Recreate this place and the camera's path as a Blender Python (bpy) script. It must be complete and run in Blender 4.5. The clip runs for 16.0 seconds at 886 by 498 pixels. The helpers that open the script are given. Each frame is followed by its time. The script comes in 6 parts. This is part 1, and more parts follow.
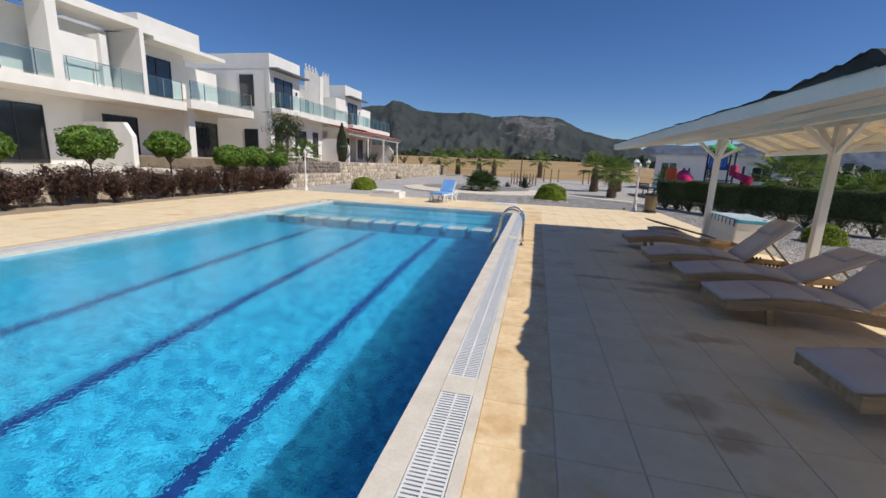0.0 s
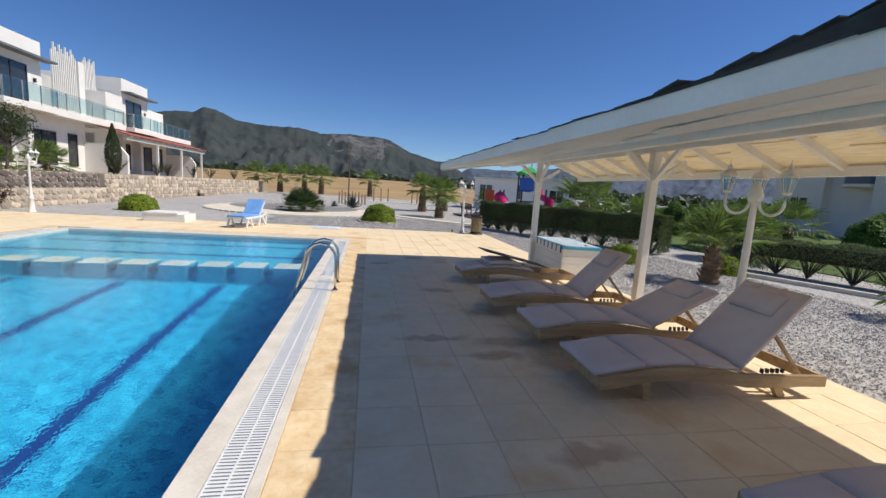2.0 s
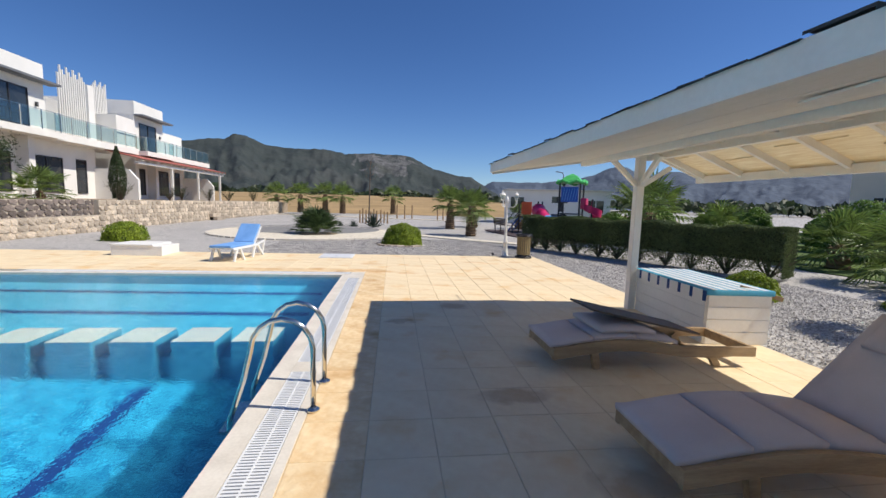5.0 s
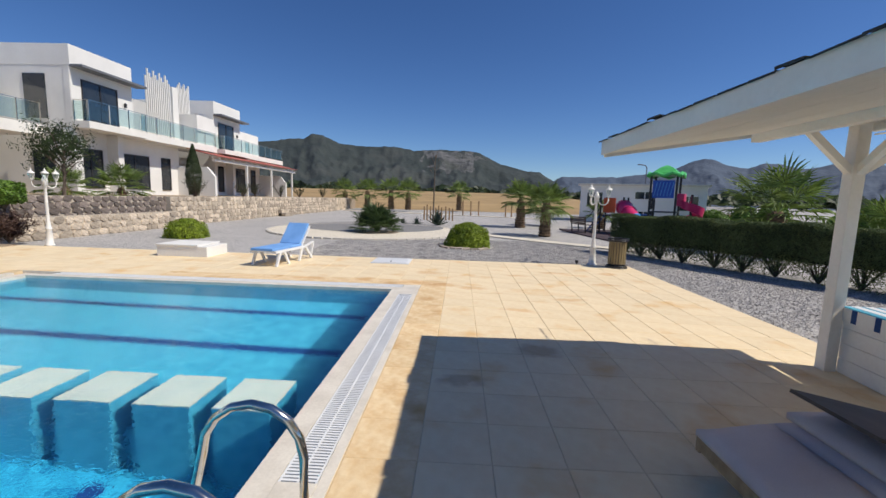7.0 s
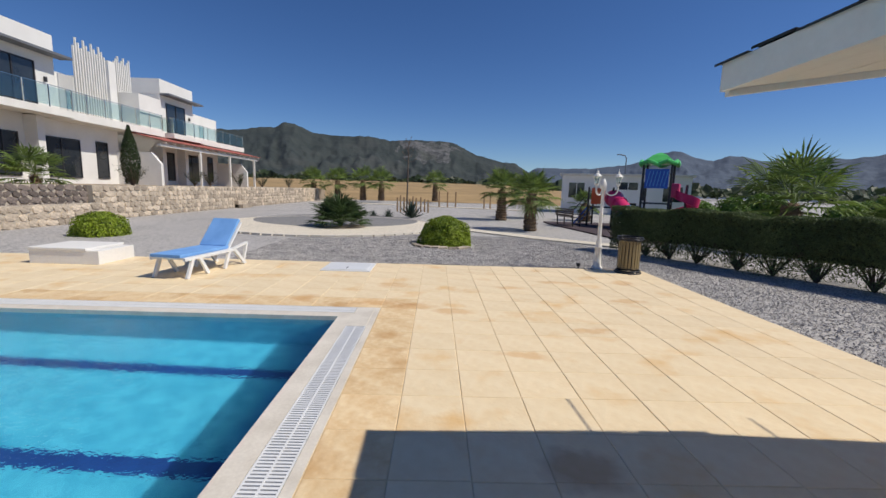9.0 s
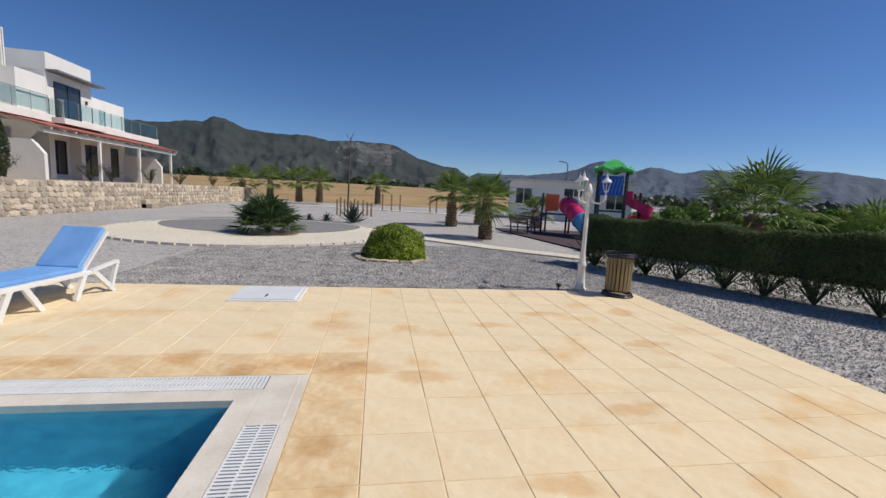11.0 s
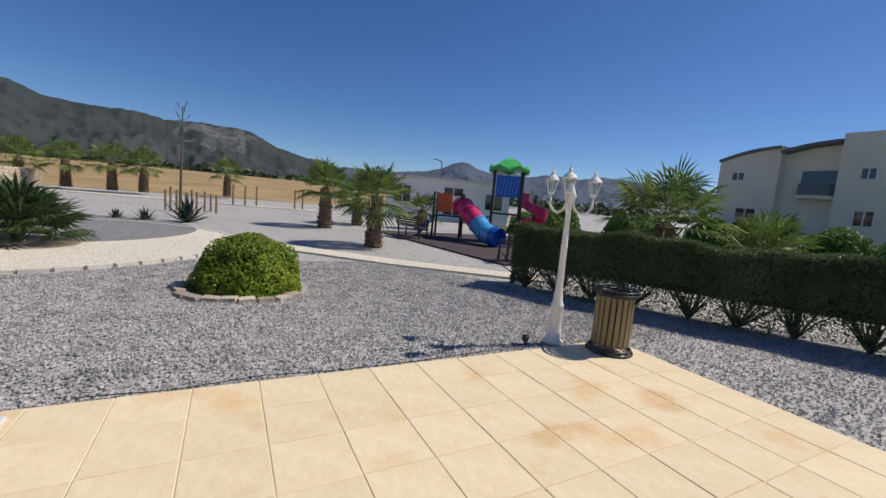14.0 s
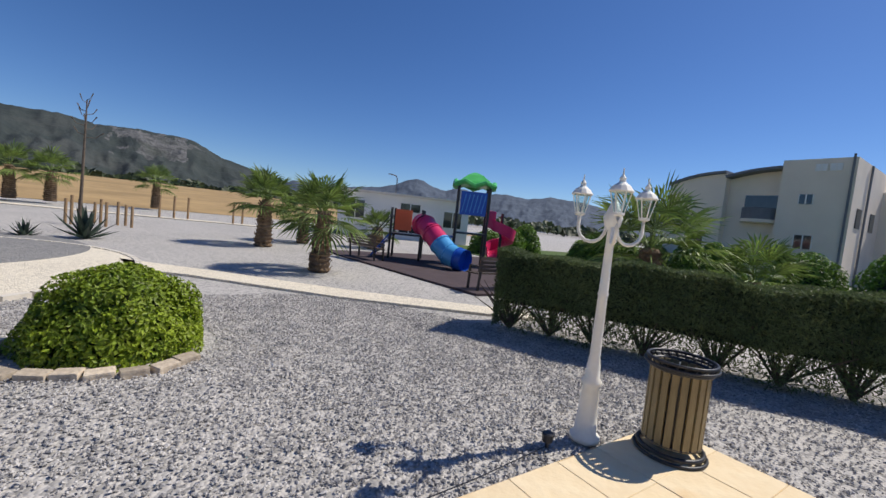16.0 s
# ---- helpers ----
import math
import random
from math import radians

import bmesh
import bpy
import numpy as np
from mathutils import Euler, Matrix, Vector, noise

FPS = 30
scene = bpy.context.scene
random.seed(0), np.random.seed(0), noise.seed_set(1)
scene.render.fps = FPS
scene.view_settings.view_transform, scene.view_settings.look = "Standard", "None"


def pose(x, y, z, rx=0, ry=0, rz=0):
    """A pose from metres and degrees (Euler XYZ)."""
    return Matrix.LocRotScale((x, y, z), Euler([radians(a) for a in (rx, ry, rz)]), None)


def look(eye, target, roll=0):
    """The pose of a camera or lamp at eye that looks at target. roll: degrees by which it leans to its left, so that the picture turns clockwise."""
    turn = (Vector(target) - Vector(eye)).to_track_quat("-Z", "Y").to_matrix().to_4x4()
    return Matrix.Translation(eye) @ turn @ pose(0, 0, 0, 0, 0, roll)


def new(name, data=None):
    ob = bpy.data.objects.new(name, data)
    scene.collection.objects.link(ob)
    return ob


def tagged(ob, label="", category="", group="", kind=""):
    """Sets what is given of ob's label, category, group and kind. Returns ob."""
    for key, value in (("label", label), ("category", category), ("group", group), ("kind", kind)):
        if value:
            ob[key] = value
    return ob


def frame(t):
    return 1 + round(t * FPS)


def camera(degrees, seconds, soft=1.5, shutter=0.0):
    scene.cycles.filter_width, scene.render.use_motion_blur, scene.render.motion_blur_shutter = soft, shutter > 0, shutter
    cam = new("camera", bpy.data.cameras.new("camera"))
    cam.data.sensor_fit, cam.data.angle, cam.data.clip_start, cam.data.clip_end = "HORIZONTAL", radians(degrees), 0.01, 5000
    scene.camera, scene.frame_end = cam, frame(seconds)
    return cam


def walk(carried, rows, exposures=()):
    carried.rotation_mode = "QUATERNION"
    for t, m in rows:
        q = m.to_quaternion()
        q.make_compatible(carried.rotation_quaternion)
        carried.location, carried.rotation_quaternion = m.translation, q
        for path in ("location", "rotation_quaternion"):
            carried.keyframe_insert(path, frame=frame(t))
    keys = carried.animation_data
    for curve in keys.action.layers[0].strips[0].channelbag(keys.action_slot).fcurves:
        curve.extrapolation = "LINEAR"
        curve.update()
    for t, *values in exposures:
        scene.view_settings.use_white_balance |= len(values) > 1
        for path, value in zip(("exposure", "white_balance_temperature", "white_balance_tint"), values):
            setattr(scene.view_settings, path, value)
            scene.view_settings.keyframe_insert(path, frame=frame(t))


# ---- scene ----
cam = camera(94.5, 16.0)
PATH = [
    (0, (-0.381, -2.132, 1.616), (-0.798, -0.22, 1.206), 2.5),
    (0.5, (-0.294, -1.628, 1.636), (-0.534, 0.325, 1.28), 2.7),
    (1, (-0.236, -1.118, 1.667), (-0.284, 0.856, 1.347), 3.0),
    (1.5, (-0.232, -0.596, 1.676), (-0.067, 1.375, 1.378), 3.4),
    (2, (-0.108, -0.043, 1.664), (0.256, 1.903, 1.382), 3.8),
    (2.5, (-0.059, 0.497, 1.623), (0.488, 2.402, 1.354), 4.3),
    (3, (0.018, 1.0, 1.633), (0.636, 2.885, 1.377), 4.4),
    (3.5, (0.059, 1.528, 1.659), (0.661, 3.419, 1.411), 3.9),
    (4, (0.069, 2.06, 1.683), (0.596, 3.974, 1.438), 3.0),
    (4.5, (0.089, 2.635, 1.684), (0.488, 4.581, 1.449), 2.3),
    (5, (0.019, 3.27, 1.64), (0.262, 5.244, 1.423), 1.7),
    (5.2, (0.0, 3.528, 1.629), (0.182, 5.508, 1.417), 1.6),
    (7.3, (0.082, 5.595, 1.664), (0.003, 7.578, 1.415), 1.7),
    (7.5, (0.083, 5.83, 1.617), (0.014, 7.813, 1.366), 1.8),
    (8, (0.136, 6.368, 1.661), (0.105, 8.349, 1.385), 2.0),
    (8.5, (0.162, 6.929, 1.636), (0.162, 8.908, 1.35), 2.0),
    (9, (0.09, 7.51, 1.617), (0.131, 9.489, 1.331), 1.8),
    (9.2, (0.094, 7.719, 1.604), (0.148, 9.699, 1.324), 1.7),
    (11.3, (-0.098, 9.796, 1.606), (0.244, 11.75, 1.349), 3.0),
    (11.5, (-0.022, 10.071, 1.586), (0.32, 12.025, 1.332), 2.7),
    (12, (0.025, 10.589, 1.586), (0.451, 12.528, 1.339), 3.1),
    (12.5, (0.049, 11.137, 1.598), (0.565, 13.053, 1.348), 3.6),
    (13, (0.001, 11.68, 1.652), (0.646, 13.555, 1.389), 4.4),
    (13.5, (0.052, 12.202, 1.626), (0.834, 14.025, 1.375), 4.9),
    (14, (0.077, 12.739, 1.627), (1.01, 14.493, 1.393), 5.0),
    (14.5, (0.19, 13.229, 1.639), (1.236, 14.922, 1.438), 5.1),
    (15, (0.322, 13.649, 1.661), (1.435, 15.302, 1.494), 5.2),
    (15.5, (0.526, 14.096, 1.671), (1.66, 15.737, 1.524), 5.3),
    (16, (0.759, 14.473, 1.647), (1.884, 16.121, 1.514), 6.0),
]
walk(cam, [(t, look(eye, target, roll)) for t, eye, target, roll in PATH], [(0, 0.15, 6700, 10), (1.5, 0.3, 6700, 10), (3.5, 0.48, 6700, 10), (5, 0.42, 6700, 10), (7.5, 0.2, 6700, 10), (9, 0.1, 6700, 10), (13, 0.08, 6700, 10), (16, 0.32, 6700, 10)])

# ---- light ----
SUN_TO = Vector((0.80, -0.165, 1.0)).normalized()
world = bpy.data.worlds.new("sky")
scene.world = world
world.use_nodes = True
wn = world.node_tree.nodes
sky = wn.new("ShaderNodeTexSky")
sky.sky_type = "NISHITA"
sky.sun_disc = False
sky.sun_elevation = math.asin(SUN_TO.z)
sky.sun_rotation = math.atan2(SUN_TO.x, SUN_TO.y)
sky.air_density, sky.dust_density, sky.ozone_density, sky.altitude = 1.0, 0.7, 6.0, 1800
wn["Background"].inputs["Strength"].default_value = 0.086
tone = wn.new("ShaderNodeHueSaturation")
tone.inputs["Saturation"].default_value = 1.16
tone.inputs["Hue"].default_value = 0.508
world.node_tree.links.new(sky.outputs[0], tone.inputs["Color"])
world.node_tree.links.new(tone.outputs[0], wn["Background"].inputs["Color"])
sun = new("sun", bpy.data.lights.new("sun", "SUN"))
sun.data.energy, sun.data.angle, sun.data.color = 3.5, radians(0.53), (1.0, 0.955, 0.87)
sun.matrix_world = look(SUN_TO * 60, (0, 0, 0))


# ---- materials ----
def mat(name, c1, c2=None, rough=0.7, scale=6.0, fine=60.0, bump=0.15, dist=0.01, metal=0.0, spec=0.4, stain=None, rnd=0.0, stretch=(1, 1, 1)):
    """Two-scale noise colour, fine relief, optional stain colour and a tint that varies by object."""
    m = bpy.data.materials.new(name)
    m.use_nodes = True
    nt = m.node_tree
    n, l = nt.nodes, nt.links
    b = n["Principled BSDF"]
    b.inputs["Roughness"].default_value = rough
    b.inputs["Metallic"].default_value = metal
    b.inputs["Specular IOR Level"].default_value = spec
    c2 = c2 or tuple(v * 0.8 for v in c1)
    tc = n.new("ShaderNodeTexCoord")
    mp = n.new("ShaderNodeMapping")
    mp.inputs["Scale"].default_value = stretch
    l.new(tc.outputs["Object"], mp.inputs["Vector"])
    big, small = n.new("ShaderNodeTexNoise"), n.new("ShaderNodeTexNoise")
    big.inputs["Scale"].default_value, small.inputs["Scale"].default_value = scale, fine
    big.inputs["Detail"].default_value, small.inputs["Detail"].default_value = 5, 3
    for t in (big, small):
        l.new(mp.outputs[0], t.inputs["Vector"])
    add = n.new("ShaderNodeMath")
    add.operation = "MULTIPLY_ADD"
    l.new(small.outputs[0], add.inputs[0])
    add.inputs[1].default_value = 0.5
    l.new(big.outputs[0], add.inputs[2])
    ramp = n.new("ShaderNodeValToRGB")
    ramp.color_ramp.elements[0].position, ramp.color_ramp.elements[1].position = 0.55, 0.95
    ramp.color_ramp.elements[0].color, ramp.color_ramp.elements[1].color = (*c2, 1), (*c1, 1)
    l.new(add.outputs[0], ramp.inputs[0])
    col = ramp.outputs[0]
    if stain:
        st = n.new("ShaderNodeTexNoise")
        st.inputs["Scale"].default_value, st.inputs["Detail"].default_value = scale * 0.45, 6
        geo = n.new("ShaderNodeNewGeometry")
        l.new(geo.outputs["Position"], st.inputs["Vector"])
        r2 = n.new("ShaderNodeValToRGB")
        r2.color_ramp.elements[0].position, r2.color_ramp.elements[1].position = 0.56, 0.72
        l.new(st.outputs[0], r2.inputs[0])
        mx = n.new("ShaderNodeMix")
        mx.data_type = "RGBA"
        l.new(r2.outputs[0], mx.inputs[0])
        l.new(col, mx.inputs[6])
        mx.inputs[7].default_value = (*stain, 1)
        col = mx.outputs[2]
    if rnd:
        info = n.new("ShaderNodeObjectInfo")
        isl = n.new("ShaderNodeNewGeometry")
        s = n.new("ShaderNodeMath")
        s.operation = "ADD"
        l.new(info.outputs["Random"], s.inputs[0])
        l.new(isl.outputs["Random Per Island"], s.inputs[1])
        fr = n.new("ShaderNodeMath")
        fr.operation = "FRACT"
        l.new(s.outputs[0], fr.inputs[0])
        rg = n.new("ShaderNodeMapRange")
        rg.inputs[3].default_value, rg.inputs[4].default_value = 1 - rnd, 1 + rnd
        l.new(fr.outputs[0], rg.inputs[0])
        hs = n.new("ShaderNodeHueSaturation")
        l.new(rg.outputs[0], hs.inputs["Value"])
        l.new(col, hs.inputs["Color"])
        col = hs.outputs[0]
    l.new(col, b.inputs["Base Color"])
    if bump:
        bp = n.new("ShaderNodeBump")
        bp.inputs["Strength"].default_value, bp.inputs["Distance"].default_value = bump, dist
        l.new(add.outputs[0], bp.inputs["Height"])
        l.new(bp.outputs[0], b.inputs["Normal"])
    return m


def leafmat(name, c1, c2, scale=1.2, fine=9, rnd=0.45, stretch=(1, 1, 1), through_light=0.3):
    """Leaves: colour varies from leaf to leaf, some light passes through."""
    m = mat(name, c1, c2, rough=0.5, scale=scale, fine=fine, bump=0, rnd=rnd, stretch=stretch)
    nt = m.node_tree
    b = nt.nodes["Principled BSDF"]
    tr = nt.nodes.new("ShaderNodeBsdfTranslucent")
    mx = nt.nodes.new("ShaderNodeMixShader")
    mx.inputs[0].default_value = through_light
    nt.links.new(b.inputs["Base Color"].links[0].from_socket, tr.inputs[0])
    nt.links.new(b.outputs[0], mx.inputs[1])
    nt.links.new(tr.outputs[0], mx.inputs[2])
    nt.links.new(mx.outputs[0], nt.nodes["Material Output"].inputs[0])
    return m


def glassmat(name, tint, ior=1.45, wave=False):
    m = bpy.data.materials.new(name)
    m.use_nodes = True
    nt = m.node_tree
    nt.nodes.remove(nt.nodes["Principled BSDF"])
    out = nt.nodes["Material Output"]
    if wave:
        g = nt.nodes.new("ShaderNodeBsdfGlass")
        g.inputs["IOR"].default_value, g.inputs["Roughness"].default_value = ior, 0.0
        g.inputs["Color"].default_value = (*tint, 1)
        tc = nt.nodes.new("ShaderNodeNewGeometry")
        hs = []
        for sc, w in ((1.3, 0.10), (8.0, 0.16), (24.0, 0.6)):
            t = nt.nodes.new("ShaderNodeTexNoise")
            t.inputs["Scale"].default_value, t.inputs["Detail"].default_value = sc, 2
            nt.links.new(tc.outputs["Position"], t.inputs["Vector"])
            mu = nt.nodes.new("ShaderNodeMath")
            mu.operation = "MULTIPLY"
            mu.inputs[1].default_value = w
            nt.links.new(t.outputs[0], mu.inputs[0])
            hs.append(mu)
        a = nt.nodes.new("ShaderNodeMath")
        c = nt.nodes.new("ShaderNodeMath")
        nt.links.new(hs[0].outputs[0], a.inputs[0])
        nt.links.new(hs[1].outputs[0], a.inputs[1])
        nt.links.new(a.outputs[0], c.inputs[0])
        nt.links.new(hs[2].outputs[0], c.inputs[1])
        bp = nt.nodes.new("ShaderNodeBump")
        bp.inputs["Strength"].default_value, bp.inputs["Distance"].default_value = 0.14, 0.05
        nt.links.new(c.outputs[0], bp.inputs["Height"])
        nt.links.new(bp.outputs[0], g.inputs["Normal"])
        nt.links.new(g.outputs[0], out.inputs[0])
    else:
        t = nt.nodes.new("ShaderNodeBsdfTransparent")
        t.inputs[0].default_value = (*tint, 1)
        g = nt.nodes.new("ShaderNodeBsdfGlossy")
        g.inputs["Roughness"].default_value = 0.02
        mx = nt.nodes.new("ShaderNodeMixShader")
        mx.inputs[0].default_value = 0.09
        nt.links.new(t.outputs[0], mx.inputs[1])
        nt.links.new(g.outputs[0], mx.inputs[2])
        nt.links.new(mx.outputs[0], out.inputs[0])
    return m


def gravelmat(name, light, dark, size):
    """Loose stones: cells of different grey with rounded relief."""
    m = bpy.data.materials.new(name)
    m.use_nodes = True
    nt = m.node_tree
    n, l = nt.nodes, nt.links
    b = n["Principled BSDF"]
    b.inputs["Roughness"].default_value = 0.85
    geo = n.new("ShaderNodeNewGeometry")
    v = n.new("ShaderNodeTexVoronoi")
    v.inputs["Scale"].default_value = 1 / size
    l.new(geo.outputs["Position"], v.inputs["Vector"])
    big = n.new("ShaderNodeTexNoise")
    big.inputs["Scale"].default_value, big.inputs["Detail"].default_value = 0.35, 6
    l.new(geo.outputs["Position"], big.inputs["Vector"])
    sep = n.new("ShaderNodeSeparateColor")
    l.new(v.outputs["Color"], sep.inputs[0])
    mu = n.new("ShaderNodeMath")
    mu.operation = "MULTIPLY_ADD"
    l.new(big.outputs[0], mu.inputs[0])
    mu.inputs[1].default_value = 0.6
    l.new(sep.outputs[0], mu.inputs[2])
    r = n.new("ShaderNodeValToRGB")
    r.color_ramp.elements[0].color, r.color_ramp.elements[1].color = (*dark, 1), (*light, 1)
    r.color_ramp.elements[0].position, r.color_ramp.elements[1].position = 0.2, 1.2 / 1.3
    l.new(mu.outputs[0], r.inputs[0])
    l.new(r.outputs[0], b.inputs["Base Color"])
    bp = n.new("ShaderNodeBump")
    bp.invert = True
    bp.inputs["Strength"].default_value, bp.inputs["Distance"].default_value = 0.8, size * 0.5
    l.new(v.outputs["Distance"], bp.inputs["Height"])
    l.new(bp.outputs[0], b.inputs["Normal"])
    return m


M_GRAVEL = gravelmat("gravel", (0.52, 0.49, 0.46), (0.17, 0.165, 0.16), 0.034)
M_GRAVEL_DARK = gravelmat("dark_gravel", (0.27, 0.26, 0.25), (0.14, 0.14, 0.14), 0.05)
M_PEBBLE = mat("pebble", (0.54, 0.51, 0.48), (0.26, 0.25, 0.25), rough=0.8, scale=3, fine=40, bump=0.2, rnd=0.34)
M_CREAM_GRAVEL = gravelmat("cream_gravel", (0.80, 0.72, 0.58), (0.52, 0.46, 0.37), 0.03)
M_SLAB = mat("sandstone_slab", (0.85, 0.70, 0.47), (0.79, 0.62, 0.39), rough=0.75, scale=3.4, fine=15, bump=0.55, dist=0.02, stain=(0.74, 0.49, 0.23), rnd=0.03)
M_EDGE = mat("stained_slab", (0.84, 0.66, 0.41), (0.70, 0.48, 0.25), rough=0.75, scale=4.2, fine=18, bump=0.55, dist=0.02, stain=(0.55, 0.32, 0.13), rnd=0.05)


def marks(m, spots, colour, amount):
    """Blotches with ragged edges at fixed spots (x, y, half width, half depth)."""
    nt = m.node_tree
    n, l = nt.nodes, nt.links
    b = n["Principled BSDF"]
    geo = n.new("ShaderNodeNewGeometry")
    nz = n.new("ShaderNodeTexNoise")
    nz.inputs["Scale"].default_value, nz.inputs["Detail"].default_value = 5.0, 5
    l.new(geo.outputs["Position"], nz.inputs["Vector"])
    shift = n.new("ShaderNodeVectorMath")
    shift.operation = "MULTIPLY_ADD"
    l.new(nz.outputs["Color"], shift.inputs[0])
    shift.inputs[1].default_value = (0.34, 0.34, 0)
    l.new(geo.outputs["Position"], shift.inputs[2])
    total = None
    for x, y, rx, ry in spots:
        a, sc, ln = [n.new("ShaderNodeVectorMath") for k in range(3)]
        rg = n.new("ShaderNodeMapRange")
        a.operation, sc.operation, ln.operation = "SUBTRACT", "MULTIPLY", "LENGTH"
        l.new(shift.outputs[0], a.inputs[0])
        a.inputs[1].default_value = (x + 0.17, y + 0.17, 0)
        l.new(a.outputs[0], sc.inputs[0])
        sc.inputs[1].default_value = (1 / rx, 1 / ry, 0)
        l.new(sc.outputs[0], ln.inputs[0])
        l.new(ln.outputs["Value"], rg.inputs[0])
        rg.inputs[1].default_value, rg.inputs[2].default_value = 0.6, 1.25
        rg.inputs[3].default_value, rg.inputs[4].default_value = amount, 0.0
        if total:
            mx = n.new("ShaderNodeMath")
            mx.operation = "MAXIMUM"
            l.new(total, mx.inputs[0])
            l.new(rg.outputs[0], mx.inputs[1])
            total = mx.outputs[0]
        else:
            total = rg.outputs[0]
    mix = n.new("ShaderNodeMix")
    mix.data_type, mix.blend_type = "RGBA", "MULTIPLY"
    l.new(total, mix.inputs[0])
    l.new(b.inputs["Base Color"].links[0].from_socket, mix.inputs[6])
    mix.inputs[7].default_value = (*colour, 1)
    l.new(mix.outputs[2], b.inputs["Base Color"])


DAMP = [(1.54, 4.2, 0.42, 0.16), (0.65, 4.36, 0.4, 0.09), (1.9, 3.7, 0.34, 0.3), (1.25, 3.85, 0.3, 0.13), (1.01, 9.72, 0.24, 0.19), (0.16, 8.87, 0.24, 0.1), (0.85, 0.83, 0.16, 0.16), (0.95, 0.5, 0.17, 0.1), (1.42, 2.22, 0.3, 0.12), (1.1, 6.6, 0.32, 0.14), (1.55, 5.35, 0.3, 0.2)]
RUST = [(-1.8, 13.35, 0.2, 0.16), (-0.75, 13.2, 0.34, 0.13), (-0.2, 13.05, 0.34, 0.14), (0.35, 12.85, 0.26, 0.12), (-2.9, 13.25, 0.3, 0.1), (2.3, 14.8, 0.3, 0.12), (1.4, 14.3, 0.25, 0.1), (3.1, 13.6, 0.3, 0.12), (-0.6, 14.3, 0.24, 0.2), (2.0, 12.2, 0.3, 0.1), (1.0, 11.4, 0.25, 0.1), (3.6, 14.9, 0.2, 0.2)]
for m in (M_SLAB, M_EDGE):
    marks(m, DAMP, (0.62, 0.50, 0.42), 0.7)
    marks(m, RUST, (0.82, 0.62, 0.42), 0.6)
M_JOINT = mat("joint_mortar", (0.70, 0.54, 0.33), (0.56, 0.42, 0.25), rough=0.95, scale=5, fine=90)
M_COPING = mat("coping_stone", (0.76, 0.70, 0.60), (0.62, 0.56, 0.47), rough=0.55, scale=4, fine=45, bump=0.15, rnd=0.04)
M_WHITE = mat("white_paint", (0.86, 0.83, 0.77), (0.78, 0.75, 0.69), rough=0.55, scale=1.5, fine=30, bump=0.08, dist=0.005)
M_WALL = mat("white_render", (0.83, 0.81, 0.77), (0.74, 0.72, 0.68), rough=0.85, scale=0.7, fine=25, bump=0.1)
M_PLASTIC = mat("white_plastic", (0.80, 0.80, 0.79), (0.72, 0.72, 0.71), rough=0.35, scale=3, fine=30, bump=0.03)
M_TILE = mat("pool_tile", (0.07, 0.40, 0.56), (0.03, 0.28, 0.43), rough=0.3, scale=7, fine=26, bump=0.05)
# water's depth absorption and caustic ripples are painted into this floor colour
M_TILE_FLOOR = mat("depth_tinted_tile", (0.04, 0.45, 0.68), (0.0, 0.13, 0.29), rough=0.3, scale=9.5, fine=24, bump=0.05)
M_TILE_DEEP = mat("dark_blue_tile", (0.012, 0.05, 0.20), (0.008, 0.03, 0.14), rough=0.3, scale=6, fine=40, bump=0.03)
M_BLOCKTOP = mat("pale_tile", (0.50, 0.52, 0.47), (0.42, 0.46, 0.43), rough=0.4, scale=5, fine=40, bump=0.04)
M_WATER = glassmat("pool_water", (0.90, 0.98, 1.0), 1.33, wave=True)
M_GLASS = glassmat("clear_glass", (0.78, 0.88, 0.88))
M_WINDOW = mat("dark_window_glass", (0.035, 0.04, 0.045), (0.02, 0.025, 0.03), rough=0.05, scale=1, fine=3, bump=0, spec=0.8)
M_FRAME = mat("dark_aluminium", (0.05, 0.05, 0.055), rough=0.4, scale=5, fine=50, bump=0.03, metal=0.4)
M_STEEL = mat("polished_steel", (0.72, 0.68, 0.60), (0.60, 0.56, 0.48), rough=0.14, scale=4, fine=60, bump=0.02, metal=1.0)
M_WOOD = mat("weathered_teak", (0.46, 0.33, 0.19), (0.30, 0.20, 0.11), rough=0.6, scale=3, fine=30, bump=0.25, stretch=(0.6, 6, 6), rnd=0.1)
M_WOOD_DARK = mat("dark_slat_wood", (0.10, 0.07, 0.055), (0.06, 0.045, 0.035), rough=0.6, scale=3, fine=30, bump=0.2)
M_BINWOOD = mat("bin_slat_wood", (0.32, 0.25, 0.13), (0.20, 0.15, 0.075), rough=0.55, scale=4, fine=40, bump=0.2, stretch=(6, 6, 0.6), rnd=0.15)
M_CUSHION = mat("pale_mauve_canvas", (0.62, 0.54, 0.52), (0.55, 0.47, 0.45), rough=0.9, scale=3, fine=140, bump=0.3, dist=0.004)
M_BLUE = mat("blue_cushion", (0.20, 0.42, 0.78), (0.15, 0.34, 0.68), rough=0.85, scale=4, fine=120, bump=0.2, dist=0.004)
M_NAVY = mat("navy_stripe", (0.02, 0.07, 0.22), (0.015, 0.05, 0.17), rough=0.85, scale=4, fine=120, bump=0.2)
M_TEAL = mat("teal_stripe", (0.10, 0.42, 0.60), (0.07, 0.34, 0.5), rough=0.85, scale=4, fine=120, bump=0.2)
M_REED = leafmat("reed_ceiling", (0.92, 0.84, 0.66), (0.74, 0.62, 0.42), scale=2.5, fine=9, rnd=0.0, stretch=(14, 1.2, 14), through_light=0.4)
